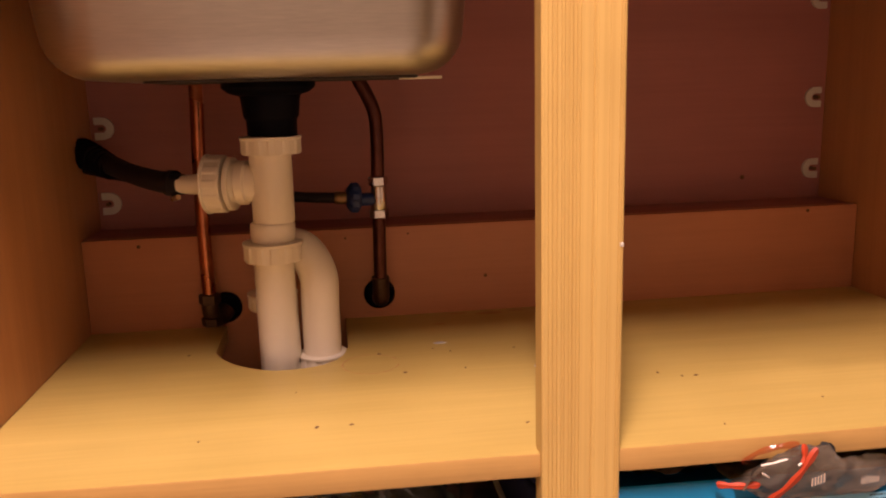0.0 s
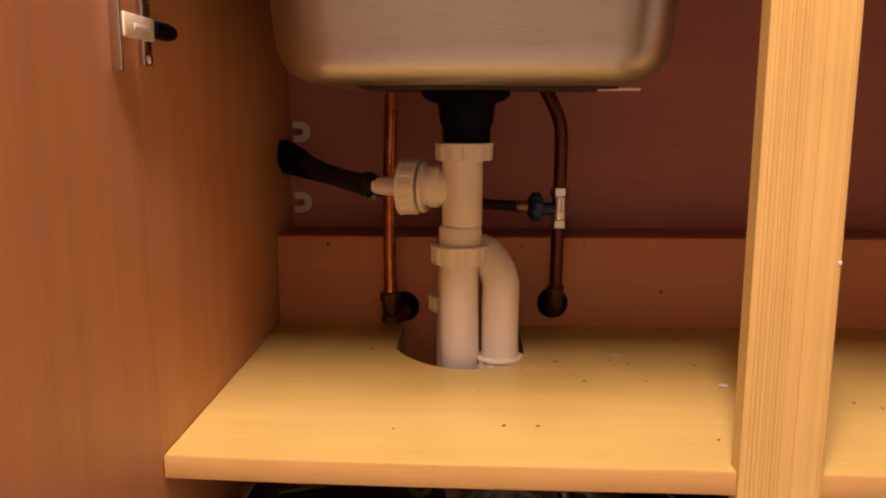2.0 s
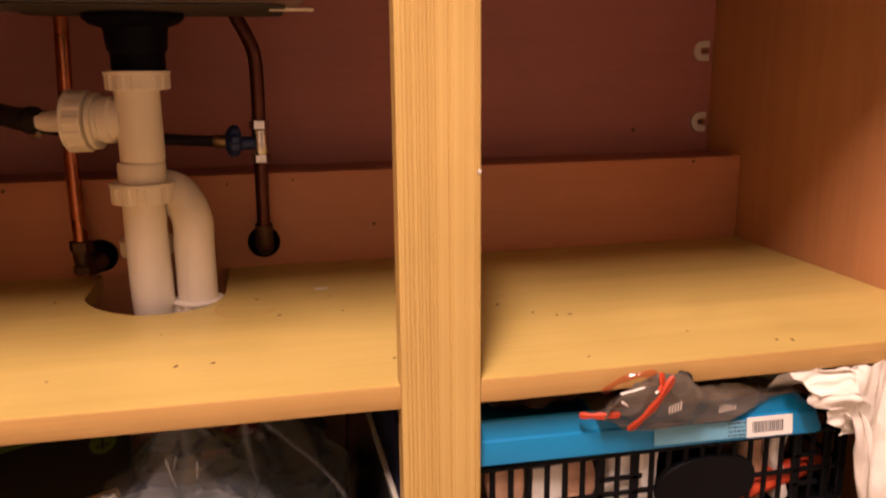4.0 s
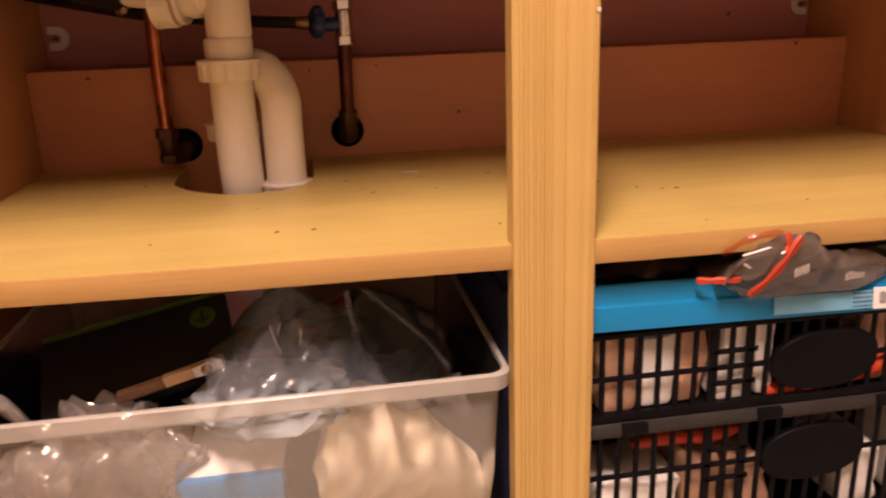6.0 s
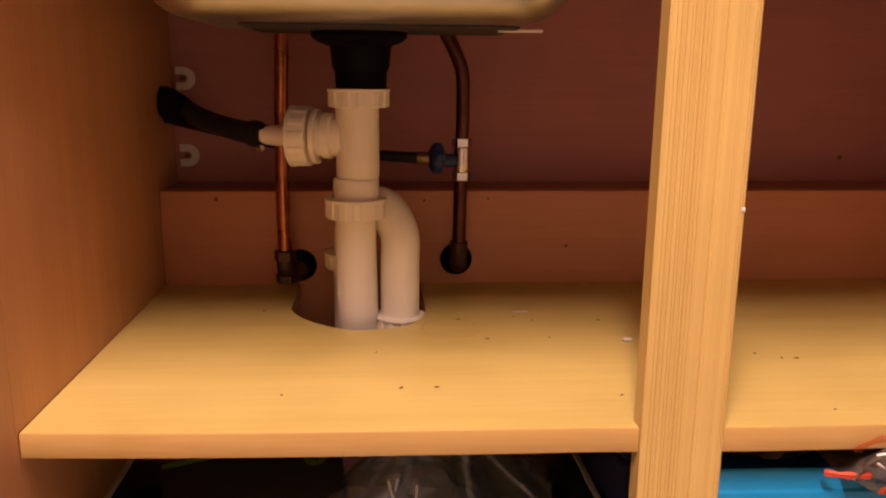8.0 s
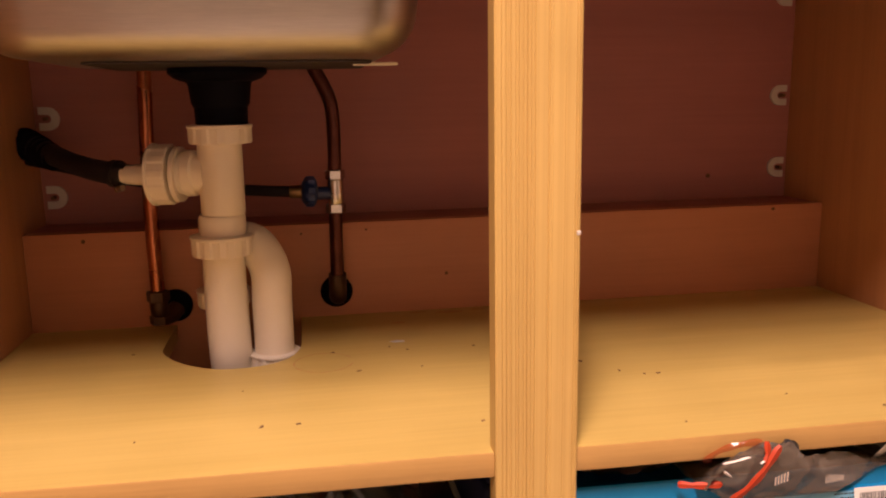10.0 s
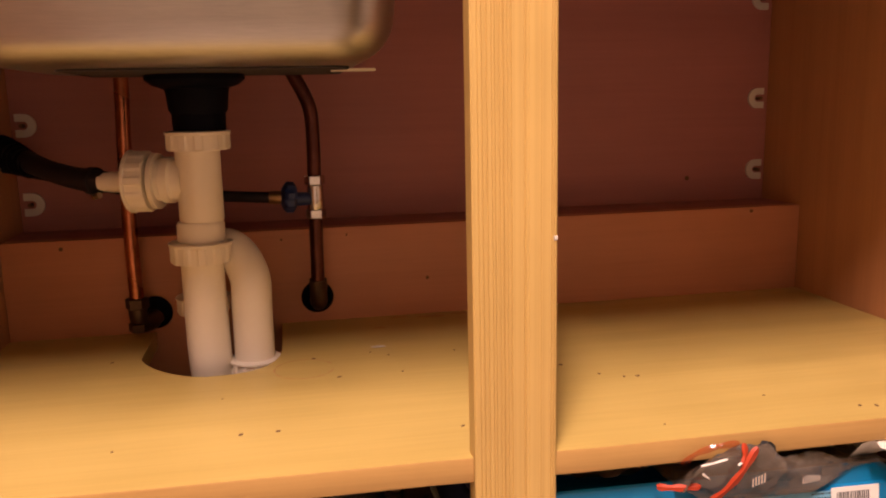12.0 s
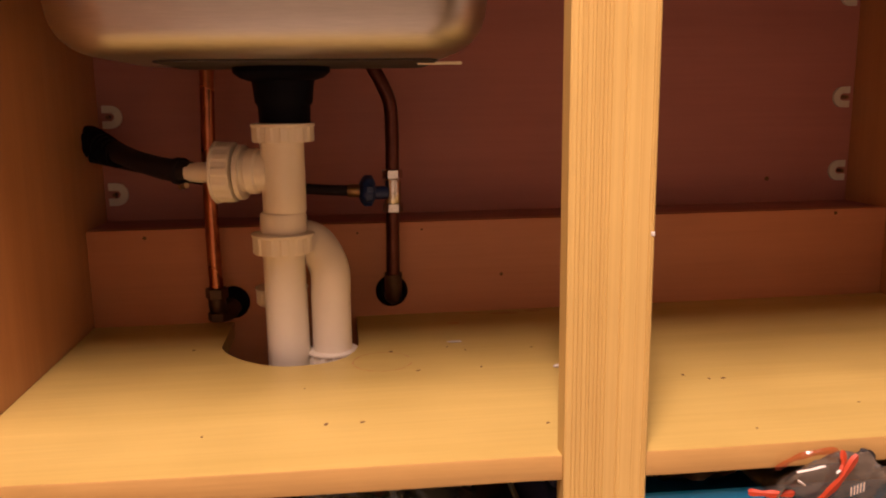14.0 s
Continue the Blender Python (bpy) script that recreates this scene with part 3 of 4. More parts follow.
def ribbed_nut(z0, z1, r, at=(PX, PY), axis=(0, 0, 1), origin=None, lobes=12):
    h = z1 - z0
    o = origin or (at[0], at[1], z0)
    return lathe([(r * 0.80, 0), (r * 0.955, 0.0005), (r, 0.002), (r, h - 0.004), (r * 1.03, h - 0.003), (r * 1.03, h - 0.001), (r * 0.80, h)], o, axis, 96, [(2, lobes, 0.0014), (3, lobes, 0.0014)])


part("nut", ribbed_nut(0.6605, 0.6795, 0.0300, (PX + 0.0015, PY)), M_WHITE, waste)
part("tee_body", lathe([(0.0205, 0.592), (0.0212, 0.594), (0.0212, 0.661)], (PX, PY, 0), n=48), M_WHITE, waste)
part("collar", lathe([(0.0215, 0.572), (0.0228, 0.5745), (0.0228, 0.589), (0.0215, 0.5918)], (PX - 0.002, PY, 0), n=48), M_WHITE, waste)
part("nut", ribbed_nut(0.5515, 0.5725, 0.0300, (PX - 0.003, PY)), M_WHITE, waste)
BR = 0.6325
part("tee_branch", lathe([(0.0195, 0.0), (0.0195, 0.010), (0.0225, 0.012), (0.0225, 0.020), (0.0205, 0.022), (0.0205, 0.032)], (PX - 0.013, PY + 0.003, BR), (-1, 0.22, 0.0), 44), M_WHITE, waste)
part("nut", ribbed_nut(0, 0.021, 0.0295, origin=(PX - 0.045, PY + 0.010, BR - 0.001), axis=(-1, 0.22, 0), lobes=12), M_WHITE, waste)
part("washer", lathe([(0.027, 0), (0.0272, 0.004), (0.025, 0.005)], (PX - 0.038, PY + 0.0085, BR - 0.001), (-1, 0.22, 0), 44), M_WHITE, waste)
part("spigot", lathe([(0.012, 0.0), (0.0105, 0.006), (0.0100, 0.020), (0.0092, 0.024), (0.0096, 0.030), (0.006, 0.0335)], (PX - 0.066, PY + 0.0145, BR - 0.001), (-1, 0.25, 0.0), 28), M_WHITE, waste)
part("trap_inlet", tube([(PX - 0.003, PY, 0.556), (PX - 0.003, PY, 0.52), (PX - 0.0025, PY, 0.475), (PX - 0.002, PY, 0.452), (PX - 0.0015, PY + 0.004, 0.432), (PX + 0.005, PY + 0.008, 0.41), (PX + 0.02, PY + 0.008, 0.397), (PX + 0.038, PY + 0.004, 0.41), (PX + 0.041, PY + 0.002, 0.434)],
                        [0.0205, 0.0208, 0.0213, 0.0212, 0.0205, 0.02, 0.02, 0.02, 0.0205], 32), M_WHITE, waste)
part("nut", ribbed_nut(0.432, 0.4495, 0.0255, (PX + 0.0415, PY + 0.002)), M_WHITE, waste)
part("trap_outlet", tube([(PX + 0.0415, PY + 0.002, 0.445), (PX + 0.0415, PY + 0.002, 0.50), (PX + 0.041, PY + 0.004, 0.533), (PX + 0.028, PY + 0.016, 0.556), (PX + 0.010, PY + 0.034, 0.558), (PX - 0.005, PY + 0.049, 0.538), (PX - 0.009, PY + 0.053, 0.50), (PX - 0.009, PY + 0.053, 0.40)], 0.0200, 32), M_WHITE, waste)
part("nut", ribbed_nut(0.487, 0.506, 0.0270, (PX - 0.011, PY + 0.053)), M_WHITE, waste)

# ---- copper supply pipes ----
left_pipe = thing("water_pipe", "bright copper water pipe rising from a hole in the rail", "pipe", (0.141, 0.366, 0.45), "water pipes under the sink")
part("pipe", tube([(0.1415, 0.364, 0.487), (0.1405, 0.366, 0.56), (0.1415, 0.369, 0.65), (0.1440, 0.373, 0.73), (0.145, 0.378, 0.80), (0.150, 0.385, 0.866)], 0.0076, 20), M_COPPER, left_pipe)
part("elbow", tube([(0.1415, 0.364, 0.492), (0.1415, 0.364, 0.476), (0.144, 0.368, 0.466), (0.151, 0.376, 0.465), (0.157, 0.3862, 0.470)], 0.0098, 18), M_BRASS_D, left_pipe, "dark brass elbow")
part("elbow_nut", lathe([(0.0115, 0), (0.0125, 0.001), (0.0125, 0.011), (0.0105, 0.012)], (0.1415, 0.364, 0.4845), n=6), M_BRASS_D, left_pipe)
part("elbow_nut", lathe([(0.0110, 0), (0.0120, 0.001), (0.0120, 0.009), (0.0105, 0.010)], (0.1422, 0.3645, 0.4585), n=6), M_BRASS_D, left_pipe)
right_pipe = thing("water_pipe", "dull brown copper water pipe bent under the sink", "pipe", (0.339, 0.366, 0.48), "water pipes under the sink")
part("pipe", tube([(0.339, 0.366, 0.482), (0.339, 0.363, 0.52), (0.340, 0.361, 0.60), (0.341, 0.361, 0.66), (0.3395, 0.361, 0.695), (0.331, 0.362, 0.718), (0.321, 0.364, 0.738), (0.313, 0.368, 0.765), (0.31, 0.375, 0.866)], 0.0076, 20), M_COPPER_D, right_pipe)
part("elbow", tube([(0.339, 0.364, 0.505), (0.339, 0.366, 0.490), (0.339, 0.370, 0.478), (0.339, 0.3862, 0.4755)], 0.0100, 18), M_BRASS_D, right_pipe, "dark brass elbow")
# No hole is cut: black discs paint the dark inside each one.
for x, z in ((0.156, 0.4735), (0.338, 0.4795)):
    part("pipe_hole_disc", lathe([(0.0185, 0), (0.0188, 0.002), (0.016, 0.0036), (0.013, 0.0012)], (x, 0.3868, z), (0, -1, 0), 36), M_BLACK, rail, "black disc painting the dark of a pipe hole")

valve = thing("appliance_valve", "chromed appliance valve with a dark blue lever on the pipe", "valve", (0.340, 0.361, 0.60))
part("valve_body", lathe([(0.0085, -0.014), (0.0092, -0.012), (0.0092, 0.012), (0.0085, 0.014)], (0.3405, 0.3605, 0.5995), n=20), M_CHROME, valve)
for z in (0.5760, 0.6135):
    part("valve_nut", lathe([(0.0100, 0), (0.0112, 0.001), (0.0112, 0.0095), (0.0100, 0.0105)], (0.3405, 0.3610, z), n=6), M_CHROME, valve)
part("valve_outlet", lathe([(0.0075, 0), (0.0075, 0.018)], (0.335, 0.359, 0.5985), (-1, 0, 0), 18), M_BLUE_KNOB, valve)
part("lever", lathe([(0.007, 0), (0.0125, 0.001), (0.0172, 0.004), (0.0172, 0.011), (0.0135, 0.0145), (0.0085, 0.017)], (0.320, 0.356, 0.601), (-1, -0.12, 0.05), 36, [(2, 8, 0.002), (3, 8, 0.002)]), M_BLUE_KNOB, valve, "dark blue ribbed knob")
supply = thing("supply_hose", "thin grey supply hose running behind the waste pipe", "hose", (0.25, 0.36, 0.60))
part("hose", tube([(0.306, 0.357, 0.601), (0.285, 0.358, 0.602), (0.25, 0.362, 0.604), (0.20, 0.37, 0.608), (0.13, 0.385, 0.615), (0.06, 0.41, 0.628), (-0.0005, 0.43, 0.640)], 0.0060, 14), M_HOSE, supply)
part("ferrule", lathe([(0.0068, 0), (0.0072, 0.001), (0.0072, 0.013), (0.0068, 0.014)], (0.304, 0.3572, 0.6012), (-1, 0.05, 0.02), 18), M_BRASS, supply)
drain_hose = thing("drain_hose", "dark ribbed drain hose clamped to the waste branch", "hose", (0.1, 0.33, 0.64))
part("hose", tube([(0.137, 0.288, 0.6315), (0.126, 0.293, 0.6320), (0.100, 0.315, 0.635), (0.070, 0.345, 0.641), (0.040, 0.385, 0.648), (0.020, 0.405, 0.654)], [0.0104, 0.0118, 0.0110, 0.0105, 0.0115, 0.0135], 20), M_HOSE, drain_hose)
part("ribbed_end", tube([(0.046, 0.379, 0.643), (0.026, 0.400, 0.650), (0.010, 0.416, 0.656), (-0.0005, 0.428, 0.660)], [0.012, 0.0150, 0.016, 0.016], 22, None, 0.0016, 9, 14), M_BLACK, drain_hose)
part("clamp", lathe([(0.0128, 0), (0.0136, 0.0005), (0.0136, 0.0075), (0.0128, 0.008)], (0.128, 0.2925, 0.6320), (-0.80, 0.55, 0.06), 24), M_HOSE, drain_hose, "dark hose clamp")
part("clamp_screw", lathe([(0.003, 0), (0.003, 0.010)], (0.126, 0.284, 0.6175), (0.6, -0.6, 0.2), 10), M_NICKEL, drain_hose)

# ---- things under the shelf: clear box ----
BX0, BX1, BY0, BY1, BZ0, BZ1 = 0.0215, 0.4305, -0.0230, 0.325, BASE + 0.001, 0.3532
bcx, bcy, bhx, bhy = (BX0 + BX1) / 2, (BY0 + BY1) / 2, (BX1 - BX0) / 2, (BY1 - BY0) / 2
storage_box = thing("storage_box", "clear milky plastic storage box filled with bags and cloth", "storage box", (bcx, bcy, BASE))


def box_ring(z, inset, r=0.014):
    return [(x, y, z) for x, y in rrect(bcx, bcy, bhx - inset, bhy - inset, r, 6)]


part("box_body", loft([box_ring(BZ1 - 0.002, 0.0055), box_ring(BZ1 - 0.012, 0.0065), box_ring(0.26, 0.0105), box_ring(BZ0 + 0.012, 0.019), box_ring(BZ0 + 0.003, 0.021), box_ring(BZ0, 0.026)], (False, True)), M_BOX, storage_box, "", 60)
part("box_rim", loft([box_ring(BZ1 - 0.013, 0.0045), box_ring(BZ1 - 0.0125, 0.0005), box_ring(BZ1 - 0.001, 0.0), box_ring(BZ1, 0.001), box_ring(BZ1, 0.0045), box_ring(BZ1 - 0.004, 0.0050)], (False, False)), M_BOX_RIM, storage_box, "", 40)

b = tube([(0.282, 0.066, 0.262), (0.300, 0.064, 0.256), (0.330, 0.063, 0.240), (0.365, 0.063, 0.212), (0.382, 0.064, 0.180), (0.384, 0.066, 0.140)], [0.026, 0.047, 0.052, 0.047, 0.040, 0.030], 64, steps=12)
for v in b.verts:
    p = v.co.copy()
    f = noise.noise(Vector((p.x * 16 + p.z * 9, p.y * 16, p.z * 20)))
    g = noise.noise(Vector((p.x * 30 - p.z * 26, p.y * 30 + 5, p.z * 12 + p.x * 10)))
    h = noise.noise(Vector((p.x * 75, p.y * 75 + 3, p.z * 75)))
    v.co.x += 0.010 * f + 0.003 * h
    v.co.z += 0.010 * f + 0.006 * (1 - 2.2 * abs(g))
    v.co.y = 0.062 + (p.y - 0.064) * 0.62 + 0.40 * (p.z - 0.215) - 0.009 * (1 - 2.4 * abs(g)) + 0.006 * f + 0.002 * h
    v.co.y = max(v.co.y, 0.0205 + 0.25 * (v.co.y - 0.0205))
solo("crumpled_cloth", b, M_CLOTH, "crumpled cream cotton cloth inside the clear box", "cloth", smooth=70)
carton = thing("blue_carton", "pale blue shiny carton inside the clear box", "box", (0.212, 0.05, 0.23))
TIP = Matrix.Translation((0, 0.018, BZ0 + 0.004)) @ pose(0, 0, 0, -13, 0, 0)
part("carton_body", tilted(box(0.166, 0.252, 0.0, 0.056, 0.0, 0.256 - BZ0, 0.002), TIP), M_BLUEBOX, carton)
part("carton_flap", drape(0.172, 0.252, 0.016, 0.050, 24, 14, lambda x, y, u, v: (x + 0.010 * v, y + 0.034 + 0.02 * v, 0.2545 + 0.034 * v * (0.55 + 0.45 * math.sin(2.6 * u + 0.3)) + 0.003 * noise.noise(Vector((x * 70, y * 70, 2)))), 0.001), M_WHITEPK, carton, "white torn inner flap")
solo("clear_bag", crumple((0.092, 0.062, 0.244), (0.062, 0.046, 0.084), 0.48, 1.2, 3, 5, 0.0, False), M_BAG_MILK, "crumpled cloudy polythene bag inside the clear box", "plastic bag", "bags in the box", smooth=50)
solo("clear_bag", crumple((0.118, 0.064, 0.222), (0.066, 0.044, 0.086), 0.55, 1.4, 6, 5), M_BAG_MILK, "loosely crumpled cloudy polythene bag in the clear box", "plastic bag", "bags in the box", smooth=50)
solo("bag_loop", tube([(0.048, 0.040, 0.318), (0.046, 0.036, 0.338), (0.053, 0.030, 0.350), (0.063, 0.028, 0.346), (0.071, 0.030, 0.334), (0.080, 0.034, 0.318)], [0.003, 0.005, 0.0055, 0.006, 0.005, 0.003], 14), M_BAG_MILK, "folded loop of cloudy polythene sticking up over the box rim", "plastic bag", "bags in the box")
solo("brown_packet", tilted(crumple((0, 0, 0), (0.052, 0.026, 0.070), 0.40, 1.5, 21, 5, 0.0, False), pose(0.108, 0.070, 0.215, -24, 0, 0)), M_TANPK, "tan packet wrapped inside a cloudy bag", "packet")
solo("brown_packet", tilted(crumple((0, 0, 0), (0.036, 0.024, 0.058), 0.40, 1.5, 24, 5, 0.0, False), pose(0.064, 0.064, 0.215, -24, 8, 0)), M_TANPK, "tan packet wrapped inside a cloudy bag", "packet")


def peaked_bag(x, y, u, v):
    """An open bag pulled up to a crooked peak."""
    k = max(0.0, 1 - math.hypot((x - 0.256) / 0.100, (y - 0.075) / 0.085))
    k2 = max(0.0, 1 - math.hypot((x - 0.335) / 0.075, (y - 0.150) / 0.070))
    z = 0.318 + 0.098 * k ** 1.05 + 0.046 * k2
    f = noise.noise(Vector((x * 24, y * 24, 1.7)))
    g = noise.noise(Vector((x * 60, y * 60, 4.2)))
    return (x + 0.004 * g, y - 0.012 * k + 0.006 * f, z + 0.014 * (1 - 2.4 * abs(f)) + 0.003 * g - 0.010)


open_bag = thing("open_bag", "clear bluish polythene bag pulled up to a peak", "plastic bag", (0.27, 0.1, 0.33), "bags in the box")
part("film", drape(0.205, 0.400, 0.012, 0.200, 60, 50, peaked_bag, 0), M_BAG, open_bag, "", 60)
# White strips paint the glints on the bag's film.
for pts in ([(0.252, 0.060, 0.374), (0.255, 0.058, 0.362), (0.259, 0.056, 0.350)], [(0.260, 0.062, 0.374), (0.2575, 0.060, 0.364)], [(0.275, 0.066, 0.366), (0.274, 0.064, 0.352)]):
    part("crease", ribbon(pts, 0.0011), M_LABEL_GLINT, open_bag, "white strip painted as a glint on the film")
# Pale strips paint the streaks that light draws along the bag's folds.
for pts, w in (([(0.272, 0.048, 0.407), (0.269, 0.044, 0.383), (0.262, 0.040, 0.358)], 0.0034), ([(0.315, 0.052, 0.403), (0.317, 0.050, 0.380), (0.323, 0.046, 0.352)], 0.0026),
               ([(0.328, 0.056, 0.402), (0.348, 0.054, 0.382), (0.375, 0.050, 0.356), (0.394, 0.044, 0.330)], 0.0018), ([(0.248, 0.046, 0.389), (0.226, 0.044, 0.358), (0.206, 0.038, 0.334)], 0.0022),
               ([(0.276, 0.046, 0.368), (0.296, 0.042, 0.344), (0.312, 0.036, 0.328)], 0.0045)):
    part("fold", ribbon(pts, w), M_STREAK, open_bag, "pale strip painted for a light streak on the film")
board = thing("black_case", "black flat case with a green edge leaning in the box", "case", (0.145, 0.17, 0.33))


U_AX, V_AX = Vector((0.158, 0.012, 0.030)).normalized(), Vector((0.008, -0.080, -0.046))
V_AX = (V_AX - V_AX.dot(U_AX) * U_AX).normalized()
LEAN = Matrix.Translation((0.050, 0.160, 0.336)) @ Matrix((U_AX, V_AX, U_AX.cross(V_AX))).transposed().to_4x4()
part("case_body", tilted(box(0.0, 0.160, 0.0, 0.085, 0.0, 0.012, 0.003), LEAN), M_DARKCARD, board)
part("edge_strip", tilted(box(0.002, 0.150, -0.0024, -0.0002, -0.003, 0.004, 0.0006), LEAN), M_GREEN, board, "thin green edge line")
part("round_sticker", tilted(lathe([(0.0115, -0.0006), (0.0115, -0.0001)], (0.138, 0.022, 0), n=28), LEAN), M_GREEN, board, "round green sticker with an arrow")
b = box(0.1370, 0.1390, 0.0150, 0.0290, -0.0012, -0.0008, 0)
box(0.1325, 0.1435, 0.0245, 0.0262, -0.0012, -0.0008, 0, b)
part("arrow_mark", tilted(b, LEAN), M_DARKCARD, board)
latch = thing("wooden_latch", "pale wooden strip with a small metal catch in the box", "latch", (0.175, 0.06, 0.335))
LT = pose(0.178, 0.064, 0.3365, 8, -14, 4)
part("strip_end", tilted(box(-0.046, -0.0105, -0.004, 0.004, -0.0042, 0.0040, 0.0012), LT), M_SPECK, latch, "darker end of the strip")
part("strip", tilted(box(-0.010, 0.038, -0.004, 0.004, -0.0045, 0.0045, 0.0012), LT), M_PINE, latch)
part("catch_plate", tilted(box(0.014, 0.037, -0.0056, -0.0042, -0.004, 0.006, 0.0006), LT), M_NICKEL, latch)
part("catch_ring", tilted(lathe([(0.0038, 0), (0.0042, 0.0012), (0.0026, 0.003)], (0.024, -0.0057, 0.001), (0, -1, 0), 18), LT), M_BRASS, latch)
b = crumple((0.245, 0.080, 0.302), (0.062, 0.045, 0.026), 0.35, 1.5, 52, 4)
solo("pale_cloth", b, M_PALEBLUE, "pale bluish crumpled cloth under the clear bag", "cloth")
for ob in [o for o in bpy.data.objects if o.type == "MESH" and o.name.split(".")[0] in ("crumpled_cloth", "carton_body", "carton_flap", "clear_bag", "bag_loop", "brown_packet", "film", "crease", "case_body", "edge_strip", "round_sticker", "arrow_mark", "strip", "strip_end", "catch_plate", "catch_ring", "pale_cloth")]:
    ob.data.transform(Matrix.Translation((0.002, -0.019, 0.010)))
solo("red_tool_handle", tube([(0.268, 0.15, 0.330), (0.282, 0.152, 0.336), (0.300, 0.16, 0.343), (0.318, 0.17, 0.350)], [0.007, 0.010, 0.011, 0.008], 16), M_RED, "dark red plastic tool handle among the bags", "tool")
solo("dark_bag", crumple((0.335, 0.225, 0.258), (0.072, 0.080, 0.070), 0.35, 1.5, 33, 4), M_DARKCARD, "black plastic bag lying at the back of the box", "plastic bag")
solo("dark_bag", crumple((0.130, 0.235, 0.250), (0.075, 0.070, 0.070), 0.3, 1.5, 37, 4), M_NAVY, "dark fabric bundle lying at the back of the box", "bundle")
navy_bag = thing("navy_bag", "folded navy bag standing beside the clear box", "bag", (0.445, 0.16, BASE))
part("bag_body", box(0.4350, 0.4555, 0.03, 0.30, BASE + 0.001, 0.400, 0.005, seg=3), M_NAVY, navy_bag)
part("top_fold", box(0.4362, 0.4543, 0.0285, 0.302, 0.4003, 0.416, 0.005, seg=3), M_NAVY, navy_bag)

# ---- crates and blue tray ----
CX0, CX1, CY0, CY1 = 0.471, 0.842, 0.0, 0.27


def solid_oval(cx, cz, rx, rz):
    b = bmesh.new()
    rings = []
    for y, s in ((CY0 + 0.004, 1.0), (CY0 - 0.001, 1.0), (CY0 - 0.0022, 0.96)):
        ring = []
        for k in range(40):
            a = 2 * math.pi * k / 40
            px, pz = math.cos(a), math.sin(a)
            ring.append((cx + rx * s * math.copysign(abs(px) ** 0.9, px), y, cz + rz * s * math.copysign(abs(pz) ** 0.8, pz) + 0.10 * rx * px * 0.3))
        rings.append(ring)
    return joined(b, loft(rings))


def crate(z0, z1, mid, label, oval, rim=0.012):
    ob = thing("storage_crate", label, "crate", ((CX0 + CX1) / 2, (CY0 + CY1) / 2, z0), "stacked black crates")
    part("crate_base", box(CX0 + 0.002, CX1 - 0.002, CY0 + 0.005, CY1 - 0.005, z0, z0 + 0.003, 0.001), M_CRATE, ob)
    part("crate_rim", loft([[(x, y, z) for x, y in rrect((CX0 + CX1) / 2, (CY0 + CY1) / 2, (CX1 - CX0) / 2 + e, (CY1 - CY0) / 2 + e, 0.012, 5)]
                            for z, e in ((z1 - rim, -0.005), (z1 - rim, 0.25 * rim), (z1 - rim * 0.66, 0.42 * rim), (z1 - rim * 0.25, 0.33 * rim), (z1, 0.0015), (z1, -0.005), (z1 - rim, -0.005))], (False, False)), M_CRATE_RIM if rim > 0.006 else M_CRATE, ob)
    for x in (0.535, 0.652, 0.760) if rim > 0.006 else ():
        part("rim_clip", box(x - 0.011, x + 0.011, CY0 - 0.0068, CY0 + 0.001, z1 - 0.0105, z1 - 0.0005, 0.0012), M_CRATE, ob)
    part("crate_skirt", loft([[(x, y, z) for x, y in rrect((CX0 + CX1) / 2, (CY0 + CY1) / 2, (CX1 - CX0) / 2 + e, (CY1 - CY0) / 2 + e, 0.012, 5)]
                              for z, e in ((z0 + 0.0005, -0.004), (z0 + 0.0005, 0.001), (z0 + 0.007, 0.001), (z0 + 0.007, -0.004), (z0 + 0.0005, -0.004))], (False, False)), M_CRATE, ob)
    part("cross_bar", box(CX0 + 0.004, CX1 - 0.004, CY0, CY0 + 0.003, mid - 0.0022, mid + 0.0022, 0.0008), M_CRATE, ob)
    part("cross_bar", box(CX0 + 0.0, CX0 + 0.003, CY0 + 0.004, CY1 - 0.004, mid - 0.0022, mid + 0.0022, 0.0008), M_CRATE, ob)
    part("cross_bar", box(CX1 - 0.003, CX1, CY0 + 0.004, CY1 - 0.004, mid - 0.0022, mid + 0.0022, 0.0008), M_CRATE, ob)
    bar = mesh_from(box(-0.0023, 0.0023, -0.0014, 0.0014, z0 + 0.005, z1 - 0.0035, 0.0008, seg=1), "slat")
    wide = mesh_from(box(-0.0040, 0.0040, -0.0016, 0.0016, z0 + 0.005, z1 - 0.0035, 0.0010, seg=1), "slat")
    for me in (bar, wide):
        me.materials.append(M_CRATE)
    count = 23
    for k in range(count + 1):
        x = CX0 + 0.006 + (CX1 - CX0 - 0.012) * k / count
        s = part("slat", wide if k in (0, 8, 10, 20, 22, count) else bar, M_CRATE, ob)
        s.location += Vector((x, CY0 + 0.0016, 0))
    for side in (CX0 + 0.0015, CX1 - 0.0015):
        for k in range(1, 18):
            s = part("slat", bar, M_CRATE, ob)
            s.location += Vector((side, CY0 + CY1 * k / 18, 0))
            s.rotation_euler.z = radians(90)
    for dz in (0.014, -0.014):
        part("short_bar", box(0.600, 0.640, CY0, CY0 + 0.003, mid + dz - 0.0022, mid + dz + 0.0022, 0.0008), M_CRATE, ob)
        part("short_bar", box(0.785, 0.812, CY0, CY0 + 0.003, mid + dz - 0.0022, mid + dz + 0.0022, 0.0008), M_CRATE, ob)
    part("handle_plate", solid_oval(oval[0], oval[1], 0.047, 0.026), M_CRATE, ob, "solid black oval handle plate")
    return ob


